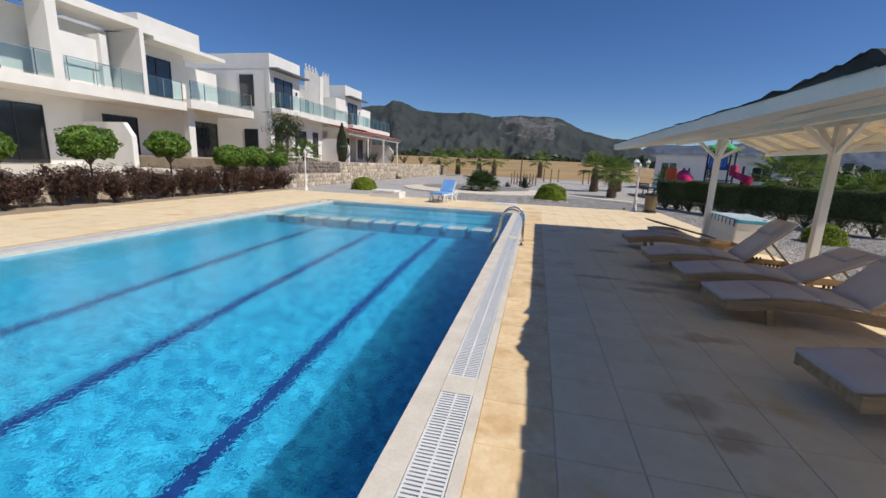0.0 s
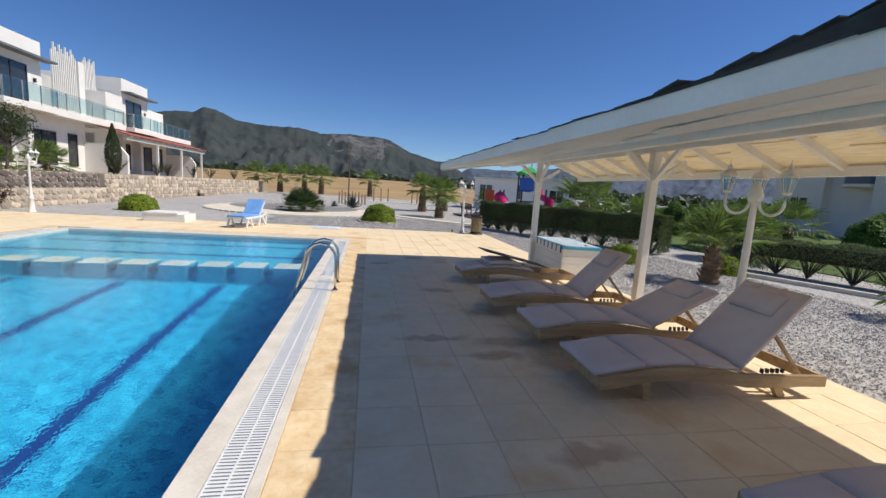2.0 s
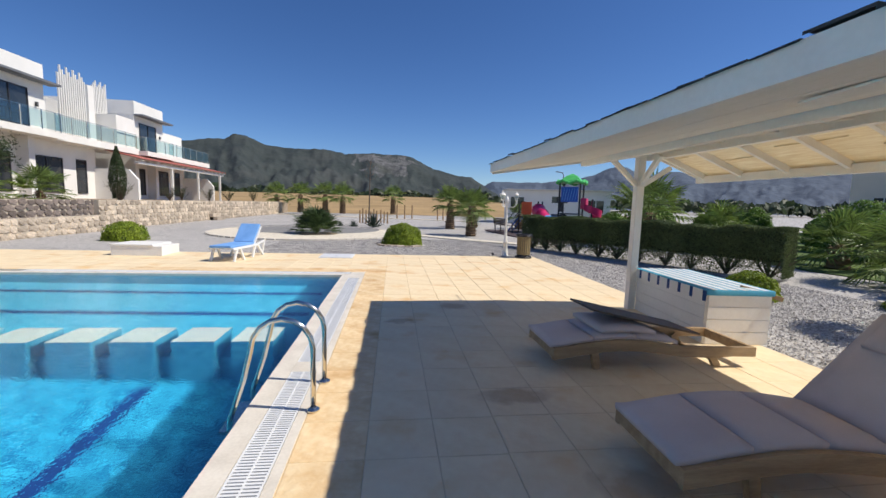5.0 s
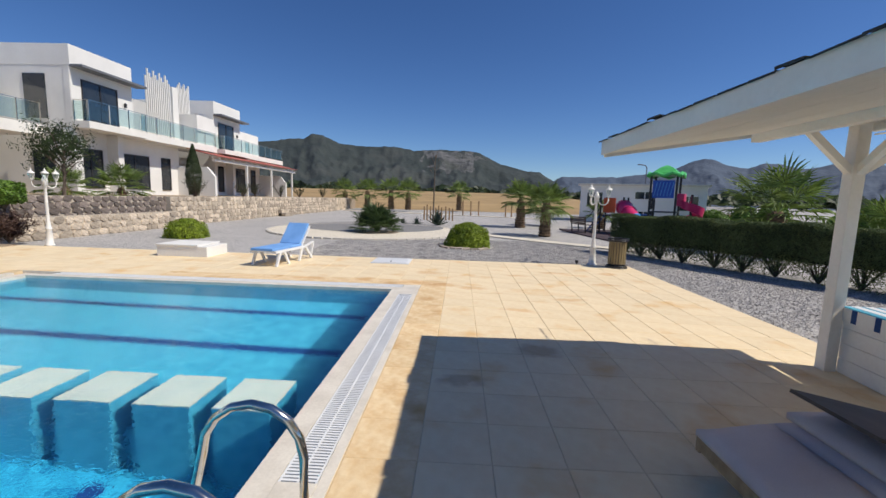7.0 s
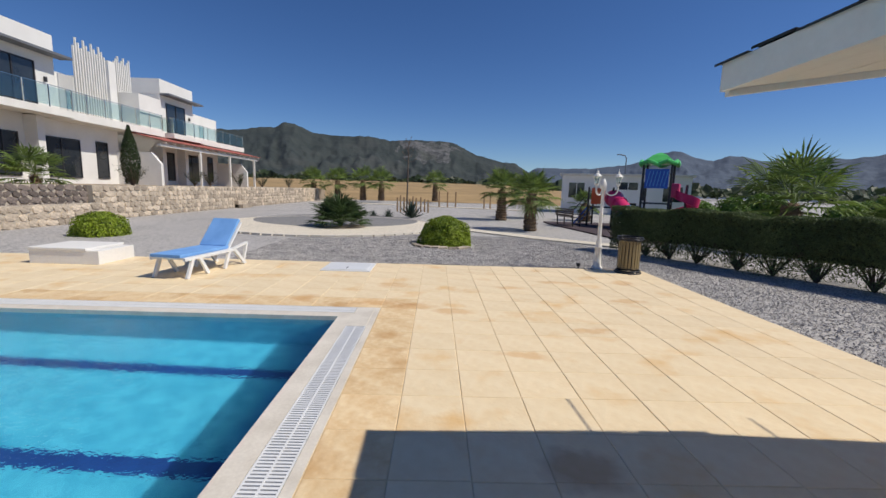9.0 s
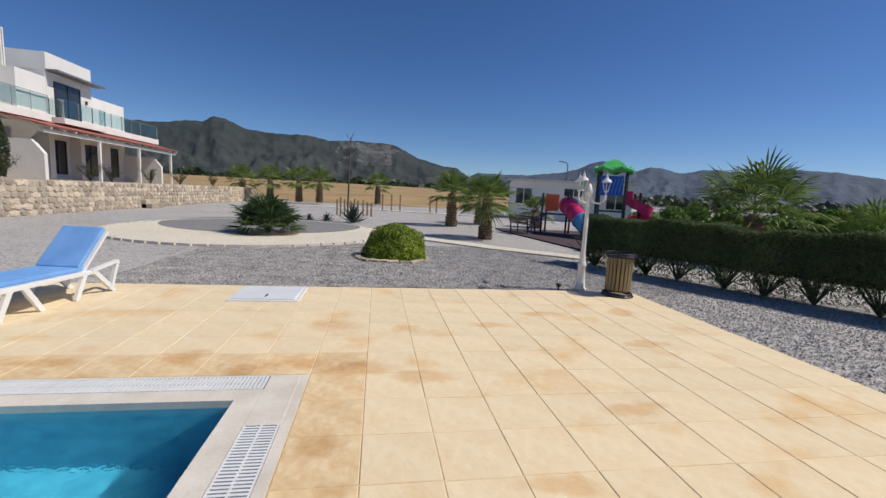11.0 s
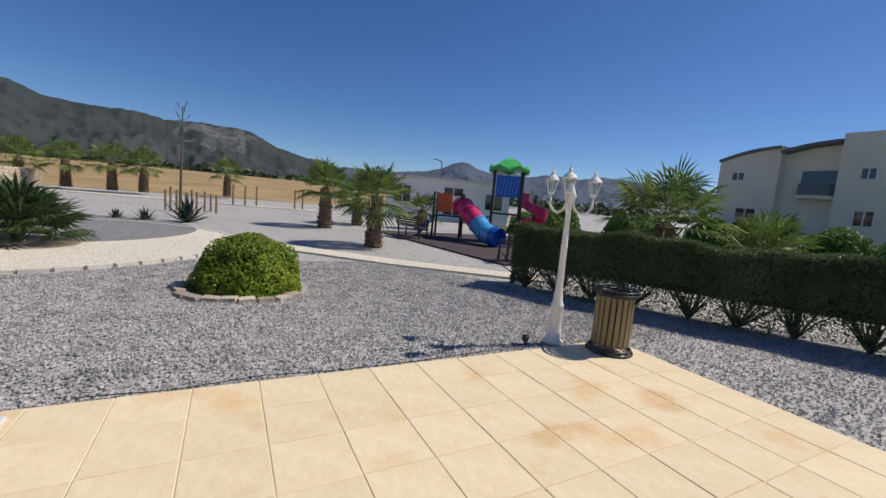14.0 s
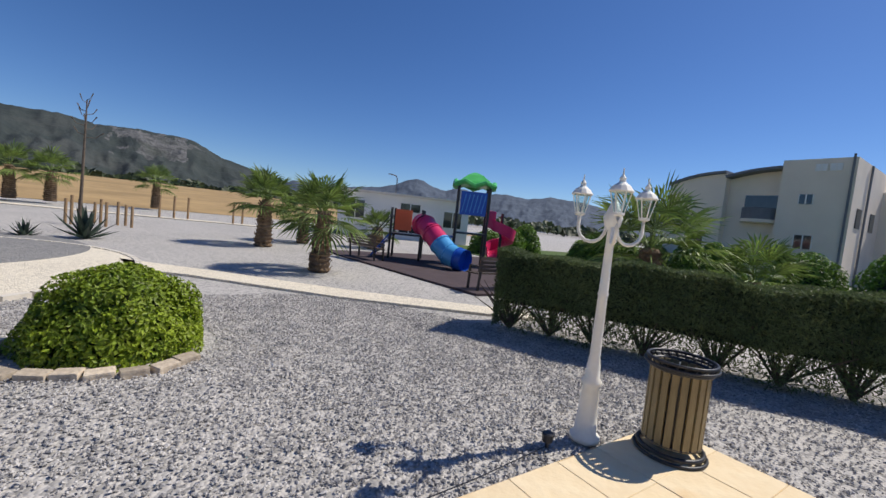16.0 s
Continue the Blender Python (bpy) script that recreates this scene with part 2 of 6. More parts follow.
M_SHINGLE = mat("dark_shingle", (0.05, 0.055, 0.06), (0.025, 0.028, 0.032), rough=0.8, scale=3, fine=40, bump=0.4, rnd=0.3)
M_STONE = mat("wall_stone", (0.62, 0.52, 0.40), (0.38, 0.31, 0.24), rough=0.85, scale=4, fine=30, bump=0.6, dist=0.02, rnd=0.35)
M_STONE_DARK = mat("dark_wall_stone", (0.26, 0.21, 0.18), (0.14, 0.115, 0.10), rough=0.85, scale=4, fine=30, bump=0.6, dist=0.02, rnd=0.4)
M_MORTAR = mat("wall_mortar", (0.58, 0.50, 0.40), (0.42, 0.36, 0.28), rough=0.95, scale=4, fine=50)
M_EARTH = mat("dry_earth", (0.42, 0.33, 0.24), (0.30, 0.23, 0.16), rough=0.95, scale=1.5, fine=18, bump=0.5, dist=0.03)
M_FIELD = mat("dry_grass_field", (0.46, 0.31, 0.145), (0.30, 0.20, 0.09), rough=0.95, scale=0.09, fine=1.2, bump=0.5, dist=0.2, stain=(0.22, 0.17, 0.075))
M_MOUNTAIN = mat("mountain_scrub", (0.046, 0.056, 0.052), (0.024, 0.034, 0.034), rough=0.95, scale=0.012, fine=0.11, bump=0.8, dist=8, stain=(0.065, 0.070, 0.066))
M_CLIFF = mat("grey_cliff_rock", (0.15, 0.148, 0.148), (0.055, 0.06, 0.062), rough=0.95, scale=0.03, fine=0.12, bump=1.0, dist=10, stain=(0.05, 0.058, 0.05), stretch=(1, 1, 0.5))
# distance haze is painted into this paler, bluer ridge colour
M_MOUNTAIN_FAR = mat("haze_tinted_mountain", (0.085, 0.11, 0.15), (0.055, 0.075, 0.11), rough=0.95, scale=0.008, fine=0.05, bump=0.8, dist=12)
M_LAWN = mat("lawn_grass", (0.10, 0.15, 0.035), (0.06, 0.10, 0.02), rough=0.95, scale=0.8, fine=30, bump=0.6, dist=0.03)
M_MAT = mat("rubber_mat", (0.085, 0.06, 0.065), (0.06, 0.042, 0.046), rough=0.9, scale=2, fine=80, bump=0.2)
M_BEIGE = mat("beige_render", (0.82, 0.72, 0.60), (0.74, 0.65, 0.54), rough=0.85, scale=0.6, fine=20, bump=0.1)
M_GREYROOF = mat("grey_roof", (0.16, 0.17, 0.19), (0.12, 0.13, 0.15), rough=0.7, scale=1, fine=20)
M_REDROOF = mat("red_roof_tile", (0.42, 0.13, 0.10), (0.30, 0.09, 0.07), rough=0.8, scale=2, fine=20)
M_MAGENTA = mat("magenta_plastic", (0.72, 0.04, 0.16), (0.62, 0.03, 0.13), rough=0.3, scale=2, fine=20, bump=0.02)
M_CYAN = mat("light_blue_plastic", (0.10, 0.42, 0.78), (0.08, 0.36, 0.70), rough=0.3, scale=2, fine=20, bump=0.02)
M_ROYAL = mat("royal_blue_plastic", (0.02, 0.12, 0.55), (0.015, 0.1, 0.46), rough=0.3, scale=2, fine=20, bump=0.02)
M_GREENP = mat("green_plastic", (0.12, 0.62, 0.16), (0.09, 0.50, 0.12), rough=0.3, scale=2, fine=20, bump=0.02)
M_ORANGE = mat("orange_plastic", (0.80, 0.14, 0.05), (0.70, 0.11, 0.04), rough=0.3, scale=2, fine=20, bump=0.02)
M_BARK = mat("palm_bark", (0.27, 0.18, 0.11), (0.13, 0.085, 0.05), rough=0.95, scale=5, fine=30, bump=0.8, dist=0.03)
M_TWIG = mat("twig_bark", (0.17, 0.13, 0.10), (0.10, 0.075, 0.055), rough=0.9, scale=8, fine=50, bump=0.4)
M_POST = mat("timber_post", (0.36, 0.24, 0.13), (0.25, 0.16, 0.09), rough=0.85, scale=5, fine=40, bump=0.3)
L_PALM = leafmat("palm_leaf", (0.22, 0.30, 0.07), (0.11, 0.17, 0.04))
L_CYCAS = leafmat("fan_palm_leaf", (0.09, 0.14, 0.05), (0.05, 0.085, 0.03))
L_BUSH = leafmat("bright_bush_leaf", (0.31, 0.39, 0.03), (0.14, 0.21, 0.018))
L_HEDGE = leafmat("hedge_needle", (0.17, 0.21, 0.08), (0.085, 0.12, 0.045))
L_TREE = leafmat("citrus_leaf", (0.17, 0.29, 0.04), (0.085, 0.16, 0.02))
L_CYPRESS = leafmat("cypress_leaf", (0.05, 0.08, 0.025), (0.03, 0.05, 0.015))
L_RED = leafmat("reddish_shrub_leaf", (0.17, 0.10, 0.075), (0.085, 0.05, 0.04))
L_AGAVE = leafmat("agave_leaf", (0.065, 0.095, 0.07), (0.035, 0.055, 0.04))
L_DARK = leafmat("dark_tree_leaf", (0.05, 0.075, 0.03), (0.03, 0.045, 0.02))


# ---- mesh helpers ----
def part(name, bm, material, parent=None, label="", smooth=False, bevel=0.0):
    if bevel:
        bmesh.ops.bevel(bm, geom=[e for e in bm.edges if e.calc_face_angle(0) > 0.6], offset=bevel, segments=2, affect="EDGES", profile=0.7)
    bmesh.ops.recalc_face_normals(bm, faces=bm.faces)
    me = bpy.data.meshes.new(name)
    bm.to_mesh(me)
    bm.free()
    if smooth:
        for p in me.polygons:
            p.use_smooth = True
    me.materials.append(material)
    ob = new(name, me)
    if parent:
        ob.parent = parent
    if label:
        ob["label"] = label
    return ob


def thing(name, m, label, category, group="", kind=""):
    e = new(name)
    e.matrix_world = m
    e.empty_display_size = 0.2
    return tagged(e, label, category, group, kind)


def B(*boxes, bm=None):
    """A bmesh of boxes, each (x0, x1, y0, y1, z0, z1)."""
    bm = bm or bmesh.new()
    for x0, x1, y0, y1, z0, z1 in boxes:
        bmesh.ops.create_cube(bm, size=1, matrix=Matrix.Translation(((x0 + x1) / 2, (y0 + y1) / 2, (z0 + z1) / 2)) @ Matrix.Diagonal((x1 - x0, y1 - y0, z1 - z0, 1)))
    return bm


def tube(points, radii, seg=10, bm=None, cap=True):
    """A round bar along the points; radii one number or one a point."""
    bm = bm or bmesh.new()
    pts = [Vector(p) for p in points]
    if not isinstance(radii, (list, tuple)):
        radii = [radii] * len(pts)
    rings = []
    for i, p in enumerate(pts):
        d = (pts[min(i + 1, len(pts) - 1)] - pts[max(i - 1, 0)]).normalized()
        q = d.to_track_quat("Z", "Y")
        rings.append([bm.verts.new(p + q @ Vector((math.cos(a) * radii[i], math.sin(a) * radii[i], 0))) for a in [2 * math.pi * k / seg for k in range(seg)]])
    for a, b in zip(rings, rings[1:]):
        for k in range(seg):
            bm.faces.new((a[k], a[(k + 1) % seg], b[(k + 1) % seg], b[k]))
    if cap:
        bm.faces.new(rings[0][::-1])
        bm.faces.new(rings[-1])
    return bm


def lathe(profile, seg=20, bm=None):
    return tube([(0, 0, z) for r, z in profile], [r for r, z in profile], seg, bm)


def beam(a, b, w, h, bm=None):
    """A square bar from a to b, w wide, h high."""
    bm = bm or bmesh.new()
    a, b = Vector(a), Vector(b)
    d = b - a
    q = d.to_track_quat("X", "Z").to_matrix().to_4x4()
    bmesh.ops.create_cube(bm, size=1, matrix=Matrix.Translation((a + b) / 2) @ q @ Matrix.Diagonal((d.length, w, h, 1)))
    return bm


def sheet(poly, z, thick, bm=None):
    """A slab over a plan polygon, top at z."""
    bm = bm or bmesh.new()
    top = [bm.verts.new((x, y, z)) for x, y in poly]
    low = [bm.verts.new((x, y, z - thick)) for x, y in poly]
    bm.faces.new(top)
    bm.faces.new(low[::-1])
    for i in range(len(poly)):
        j = (i + 1) % len(poly)
        bm.faces.new((top[i], low[i], low[j], top[j]))
    return bm


def raw(name, verts, faces, material, parent=None, smooth=False):
    me = bpy.data.meshes.new(name)
    me.from_pydata([tuple(v) for v in verts], [], faces)
    me.materials.append(material)
    if smooth:
        for p in me.polygons:
            p.use_smooth = True
    ob = new(name, me)
    if parent:
        ob.parent = parent
    return ob


def leaves(name, centres, normals, size, material, parent=None, seed=1, slim=0.5):
    """Small kite-shaped leaves at the centres, facing roughly along the normals."""
    rg = np.random.default_rng(seed)
    c = np.asarray(centres, float)
    n = np.asarray(normals, float) + rg.normal(0, 0.55, c.shape)
    n /= np.linalg.norm(n, axis=1, keepdims=True) + 1e-9
    t = np.cross(n, rg.normal(0, 1, c.shape))
    t /= np.linalg.norm(t, axis=1, keepdims=True) + 1e-9
    b = np.cross(n, t)
    s = size * rg.uniform(0.6, 1.35, (len(c), 1))
    v = np.stack([c - t * s, c + b * s * slim + n * s * 0.15, c + t * s, c - b * s * slim + n * s * 0.15], 1).reshape(-1, 3)
    f = [(4 * i, 4 * i + 1, 4 * i + 2, 4 * i + 3) for i in range(len(c))]
    return raw(name, v, f, material, parent)


# ---- ground and deck ----
DX0, DX1, DY0, DY1 = -12.3, 4.62, -11.0, 16.3
PX0, PX1, PY0, PY1 = -8.02, -1.10, -10.0, 12.5


def ground_frame(outer, inner, z):
    ox0, ox1, oy0, oy1 = outer
    ix0, ix1, iy0, iy1 = inner
    bm = bmesh.new()
    o = [bm.verts.new((x, y, z)) for x, y in ((ox0, oy0), (ox1, oy0), (ox1, oy1), (ox0, oy1))]
    i = [bm.verts.new((x, y, z)) for x, y in ((ix0, iy0), (ix1, iy0), (ix1, iy1), (ix0, iy1))]
    for k in range(4):
        bm.faces.new((o[k], o[(k + 1) % 4], i[(k + 1) % 4], i[k]))
    return bm


tagged(part("ground", ground_frame((-2800, 2800, -2800, 2800), (DX0, DX1, DY0, DY1), -0.05), M_GRAVEL), "grey crushed-stone gravel around the pool terrace", "ground", kind="structure")
bm = bmesh.new()
for k in range(12):
    y0, y1 = 62 + 34 * k, 62 + 34 * (k + 1)
    z0, z1 = -0.02 + 0.026 * (y0 - 62), -0.02 + 0.026 * (y1 - 62)
    q = [bm.verts.new(p) for p in ((-400, y0, z0), (45 + 0.0 * y0, y0, z0), (45, y1, z1), (-400, y1, z1))]
    bm.faces.new(q)
tagged(part("field", bm, M_FIELD), "dry golden grass field rising towards the mountains", "field", kind="structure")

deck = tagged(part("deck", B((DX0, PX0 - 0.5, DY0, DY1, -0.3, -0.005), (PX1 + 0.48, DX1, DY0, DY1, -0.3, -0.005), (PX0 - 0.5, PX1 + 0.48, PY1 + 0.43, DY1, -0.3, -0.005), (PX0 - 0.5, PX1 + 0.48, DY0, PY0 - 0.4, -0.3, -0.005)), M_JOINT), "sand-coloured stamped stone pool deck with rusty stains", "deck", kind="structure")

# pool basin: deep part, shallow part behind the row of blocks
DEEP, SHAL, YSTEP = -1.55, -0.95, 8.55
basin = tagged(part("pool_basin", B((PX0 - 0.25, PX0, PY0 - 0.25, PY1 + 0.25, DEEP - 0.2, -0.06), (PX1, PX1 + 0.25, PY0 - 0.25, PY1 + 0.25, DEEP - 0.2, -0.06), (PX0, PX1, PY1, PY1 + 0.25, DEEP - 0.2, -0.06), (PX0, PX1, PY0 - 0.25, PY0, DEEP - 0.2, -0.06), (PX0, PX1, PY0, YSTEP, DEEP - 0.2, DEEP), (PX0, PX1, YSTEP, PY1, DEEP - 0.2, SHAL)), M_TILE), "blue tiled swimming pool with dark lane lines", "swimming pool", kind="structure")
# floor sheet whose bluer colour stands in for light lost in deep water
part("deep_floor", B((PX0, PX1, PY0, YSTEP, DEEP - 0.05, DEEP + 0.001)), M_TILE_FLOOR, basin, "mosaic floor with deep-water blue and ripple light in its colour")
for i in range(3):
    x = -2.85 - 1.72 * i
    part("lane_line", B((x - 0.085, x + 0.085, PY0 + 1, YSTEP - 0.25, DEEP + 0.002, DEEP + 0.008)), M_TILE_DEEP, basin)
for y in (10.35, 11.75):
    part("lane_line", B((PX0, PX1 - 0.3, y - 0.09, y + 0.09, SHAL + 0.002, SHAL + 0.008)), M_TILE_DEEP, basin)
part("waterline_band", B((PX1 - 0.012, PX1 - 0.002, PY0, PY1, -0.22, -0.07)), M_TILE_DEEP, basin, "dark blue mosaic band at the waterline")
for i in range(10):
    x = PX1 - 0.34 - 0.69 * i
    bl = part("block", B((x - 0.5, x, 8.42, 8.98, DEEP, -0.27)), M_TILE, basin, bevel=0.01)
    part("block_top", B((x - 0.5, x, 8.42, 8.98, -0.268, -0.245)), M_BLOCKTOP, basin, "pale tiled top just under the water")
bm = bmesh.new()
bmesh.ops.create_grid(bm, x_segments=2, y_segments=2, size=1, matrix=Matrix.Translation(((PX0 + PX1) / 2, (PY0 + PY1) / 2, -0.045)) @ Matrix.Diagonal(((PX1 - PX0) / 2, (PY1 - PY0) / 2, 1, 1)))
wm = bpy.data.meshes.new("water")
for fc in bm.faces:
    fc.normal_update()
    if fc.normal.z < 0:
        fc.normal_flip()
bm.to_mesh(wm)
bm.free()
wm.materials.append(M_WATER)
water = tagged(new("water", wm), "clear blue rippled pool water", "water", kind="structure")
water.visible_shadow = False

# coping of pale stone with an overflow channel under white gratings
cop = tagged(part("coping", B((PX1, PX1 + 0.17, PY0 - 0.4, PY1 + 0.17, -0.06, 0.004), (PX1 + 0.41, PX1 + 0.48, PY0 - 0.4, PY1 + 0.43, -0.25, 0.002), (PX1 + 0.17, PX1 + 0.41, PY0 - 0.4, PY1 + 0.17, -0.25, -0.08),
                                  (PX0, PX1, PY1, PY1 + 0.17, -0.06, 0.004), (PX0 - 0.5, PX1 + 0.41, PY1 + 0.41, PY1 + 0.43, -0.25, 0.002), (PX0 - 0.5, PX1 + 0.41, PY1 + 0.17, PY1 + 0.41, -0.25, -0.08),
                                  (PX0 - 0.17, PX0, PY0 - 0.4, PY1 + 0.17, -0.06, 0.004), (PX0 - 0.5, PX0 - 0.41, PY0 - 0.4, PY1 + 0.17, -0.25, 0.002), (PX0 - 0.41, PX0 - 0.17, PY0 - 0.4, PY1 + 0.17, -0.25, -0.08),
                                  (PX0 - 0.5, PX1 + 0.48, PY0 - 0.4, PY0, -0.06, 0.004)), M_COPING), "pale stone pool coping with overflow channel", "coping", kind="structure")


def grate_mesh(n=25, w=0.23, length=0.75):
    bm = bmesh.new()
    for i in range(n):
        y = (i + 0.5) * length / n
        B((0.012, w / 2 - 0.006, y - 0.009, y + 0.009, -0.03, 0.0), (w / 2 + 0.006, w - 0.012, y - 0.009, y + 0.009, -0.03, 0.0), bm=bm)
    B((0, 0.012, 0, length - 0.004, -0.03, 0.001), (w - 0.012, w, 0, length - 0.004, -0.03, 0.001), (w / 2 - 0.006, w / 2 + 0.006, 0, length - 0.004, -0.03, 0.001), bm=bm)
    me = bpy.data.meshes.new("grating")
    bm.to_mesh(me)
    bm.free()
    me.materials.append(M_PLASTIC)
    return me


GRATE = grate_mesh()
for i in range(30):
    o = new("grating", GRATE)
    o.parent, o.location = cop, (PX1 + 0.175, PY0 - 0.3 + 0.75 * i, 0.004)
    if i < 30:
        o = new("grating", GRATE)
        o.parent, o.location = cop, (PX0 - 0.405, PY0 - 0.3 + 0.75 * i, 0.004)
for i in range(9):
    o = new("grating", GRATE)
    o.parent, o.matrix_local = cop, pose(PX1 + 0.16 - 0.75 * i, PY1 + 0.175, 0.004, 0, 0, 90)
part("channel_cover", B((PX1 + 0.17, PX1 + 0.41, PY1 - 0.35, PY1 + 0.41, -0.02, 0.006)), M_COPING, cop, bevel=0.004)
for y in (0.62, 7.3):
    part("channel_cover", B((PX1 + 0.172, PX1 + 0.408, y - 0.12, y + 0.12, -0.02, 0.008)), M_COPING, cop, bevel=0.004)
# tile patches and cream ring path in the gravel
CX, CY = -4.4, 25.6


def disc(cx, cy, r, n=64, a0=0.0, a1=360.0):
    return [(cx + r * math.cos(radians(a0 + (a1 - a0) * k / n)), cy + r * math.sin(radians(a0 + (a1 - a0) * k / n))) for k in range(n + (a1 - a0 < 360))]


tagged(part("ring_path", sheet(disc(CX, CY, 4.65), 0.0, 0.1), M_CREAM_GRAVEL), "round cream gravel path with low kerb", "path", kind="structure")
tagged(part("gravel_circle", sheet(disc(CX - 0.3, CY + 2.4, 3.9), 0.006, 0.05), M_GRAVEL_DARK), "dark grey gravel inside the round path", "gravel bed", kind="structure")
bm = bmesh.new()
for k in range(72):
    a, b = radians(5 * k + 0.4), radians(5 * k + 4.6)
    p = [(CX + r * math.cos(t), CY + r * math.sin(t)) for r, t in ((4.65, a), (4.77, a), (4.77, b), (4.65, b))]
    sheet(p, 0.02, 0.12, bm)
tagged(part("path_kerb", bm, M_COPING), "low pale stone kerb round the path", "kerb", kind="structure")
tagged(part("garden_path", sheet([(0.2, 25.1), (1.2, 24.4), (3.6, 22.0), (6.6, 19.75), (7.1, 20.2), (4.1, 22.6), (1.7, 25.0), (-0.1, 26.6)], 0.0, 0.08), M_CREAM_GRAVEL), "narrow cream gravel garden path", "path", kind="structure")
tagged(part("back_path", sheet([(-14, 52), (8, 44), (9, 45), (-14, 53.6)], 0.0, 0.08), M_CREAM_GRAVEL), "pale path at the garden's far edge", "path", kind="structure")
tagged(part("playground_mat", sheet([(7.0, 22.0), (16, 21.5), (16, 31), (6.3, 31), (6.2, 29.4)], 0.01, 0.08), M_MAT), "dark brown rubber playground surface", "rubber mat", kind="structure")
tagged(part("lawn", sheet([(14.5, 2), (38, 2), (38, 40), (16.5, 40), (12.5, 14)], -0.02, 0.06), M_LAWN), "green lawn of the neighbouring garden", "lawn", kind="structure")
tagged(part("kerb", sheet([(9.2, 9.9), (9.35, 9.95), (14.0, 1.0), (13.85, 0.9)], 0.05, 0.15), M_COPING), "white stone kerb between gravel and hedge", "kerb", kind="structure")

# mountains: ridge heights by bearing
RIDGE_NEAR = [(-16, 2.6), (-15, 3.2), (-11.5, 3.75), (-9, 3.95), (-7.6, 4.3), (-5.2, 4.85), (-3.8, 5.6), (-2.1, 6.35), (-0.5, 6.5), (1.4, 6.5), (3, 6.55), (6.5, 6.3), (7.4, 6.5), (9.3, 6.75), (13, 6.6), (16.2, 6.75), (17.6, 7.3), (18.6, 7.75), (20.0, 7.75), (20.9, 7.1), (22.5, 7.0), (25, 6.5), (27.7, 6.35), (32, 6.2), (45, 5.6), (60, 4.6), (80, 3.6)]
RIDGE_FAR = [(-80, 3.0), (-66, 3.4), (-56.2, 3.6), (-52, 4.4), (-47.9, 4.75), (-45, 4.2), (-42.0, 4.6), (-40.6, 4.5), (-38.5, 4.1), (-36.2, 4.75), (-35, 4.8), (-33.7, 4.25), (-32.1, 4.55), (-30.4, 5.35), (-29.5, 5.45), (-28.4, 5.2), (-26.5, 4.3), (-24.5, 3.8), (-20, 3.3), (-15, 3.3), (-10, 3.2)]


def mountain(name, ridge, az0, az1, dist, material, label, rough, cliff=None):
    """A ridge with spurs and gullies; the crest follows the ridge table by bearing."""
    na, nr = 420, 44
    v, f = [], []
    for i in range(na + 1):
        az = az0 + (az1 - az0) * i / na
        el = float(np.interp(az, [r[0] for r in ridge], [r[1] for r in ridge])) + 0.09 * noise.fractal(Vector((az * 1.1, 7, dist * 0.01)), 0.7, 2.2, 5)
        fade = min(1, (i / na) * 12 + 0.25, (1 - i / na) * 12 + 0.25)
        for j in range(nr + 1):
            s = j / nr
            d = dist * (0.5 + 0.5 * s)
            spur = 1 - abs(noise.fractal(Vector((az * 0.16 + 0.5 * s, s * 1.2, dist * 0.001)), 0.9, 2.1, 4))
            p = noise.fractal(Vector((az * 0.7, s * 7.0, dist * 0.003)), 0.75, 2.1, 6)
            h = math.tan(radians(el)) * dist * (s ** (1.45 + 0.35 * (1 - spur))) * fade
            mid = math.sin(math.pi * min(s, 0.985)) ** 0.8
            h += rough * mid * (0.9 * (spur - 0.75) + 0.55 * p)
            if cliff:
                h += 12 * mid * math.exp(-((az - cliff) / 4.5) ** 2) * (1 / (1 + math.exp(-(s - 0.80) * 45)) - 0.3)
            v.append((-math.sin(radians(az)) * d, math.cos(radians(az)) * d, max(h, -3)))
    for i in range(na):
        for j in range(nr):
            a = i * (nr + 1) + j
            f.append((a, a + nr + 1, a + nr + 2, a + 1))
    ob = tagged(raw(name, v, f, material, smooth=True), label, "mountain", kind="structure")
    if cliff:
        ob.data.materials.append(M_CLIFF)
        for k, p in enumerate(ob.data.polygons):
            az = az0 + (az1 - az0) * (k // nr) / na
            s = (k % nr) / nr
            if 0.66 < s + 0.10 * noise.fractal(Vector((az * 0.9, s * 9, 1)), 0.8, 2.1, 4) < 0.95 and abs(az - cliff) < 3.2 + 2.5 * noise.fractal(Vector((az * 0.5, s * 6, 5)), 0.8, 2.1, 3):
                p.material_index = 1
    return ob


mountain("backdrop_mountain", RIDGE_NEAR, -16, 70, 1700, M_MOUNTAIN, "dark green scrub-covered mountain ridge with rocky cliffs", 17, cliff=1.0)
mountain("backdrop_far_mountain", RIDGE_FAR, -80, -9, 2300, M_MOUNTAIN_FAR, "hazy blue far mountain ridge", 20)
rg = np.random.default_rng(5)
n = 26000
az = np.radians(rg.uniform(-75, 60, n))
d = rg.uniform(300, 640, n)
c = np.stack([-np.sin(az) * d, np.cos(az) * d, 0.02 * np.maximum(d * np.cos(az) - 62, 0) * 0.9 + rg.uniform(0, 1, n) ** 2 * 6 * (0.4 + 0.6 * np.sin(az * 37) ** 2)], 1)
tagged(leaves("far_trees", c, np.tile((0, -1, 0.6), (n, 1)), 2.6, L_DARK, seed=3, slim=0.8), "dark far line of trees below the mountain", "trees", kind="stuff")


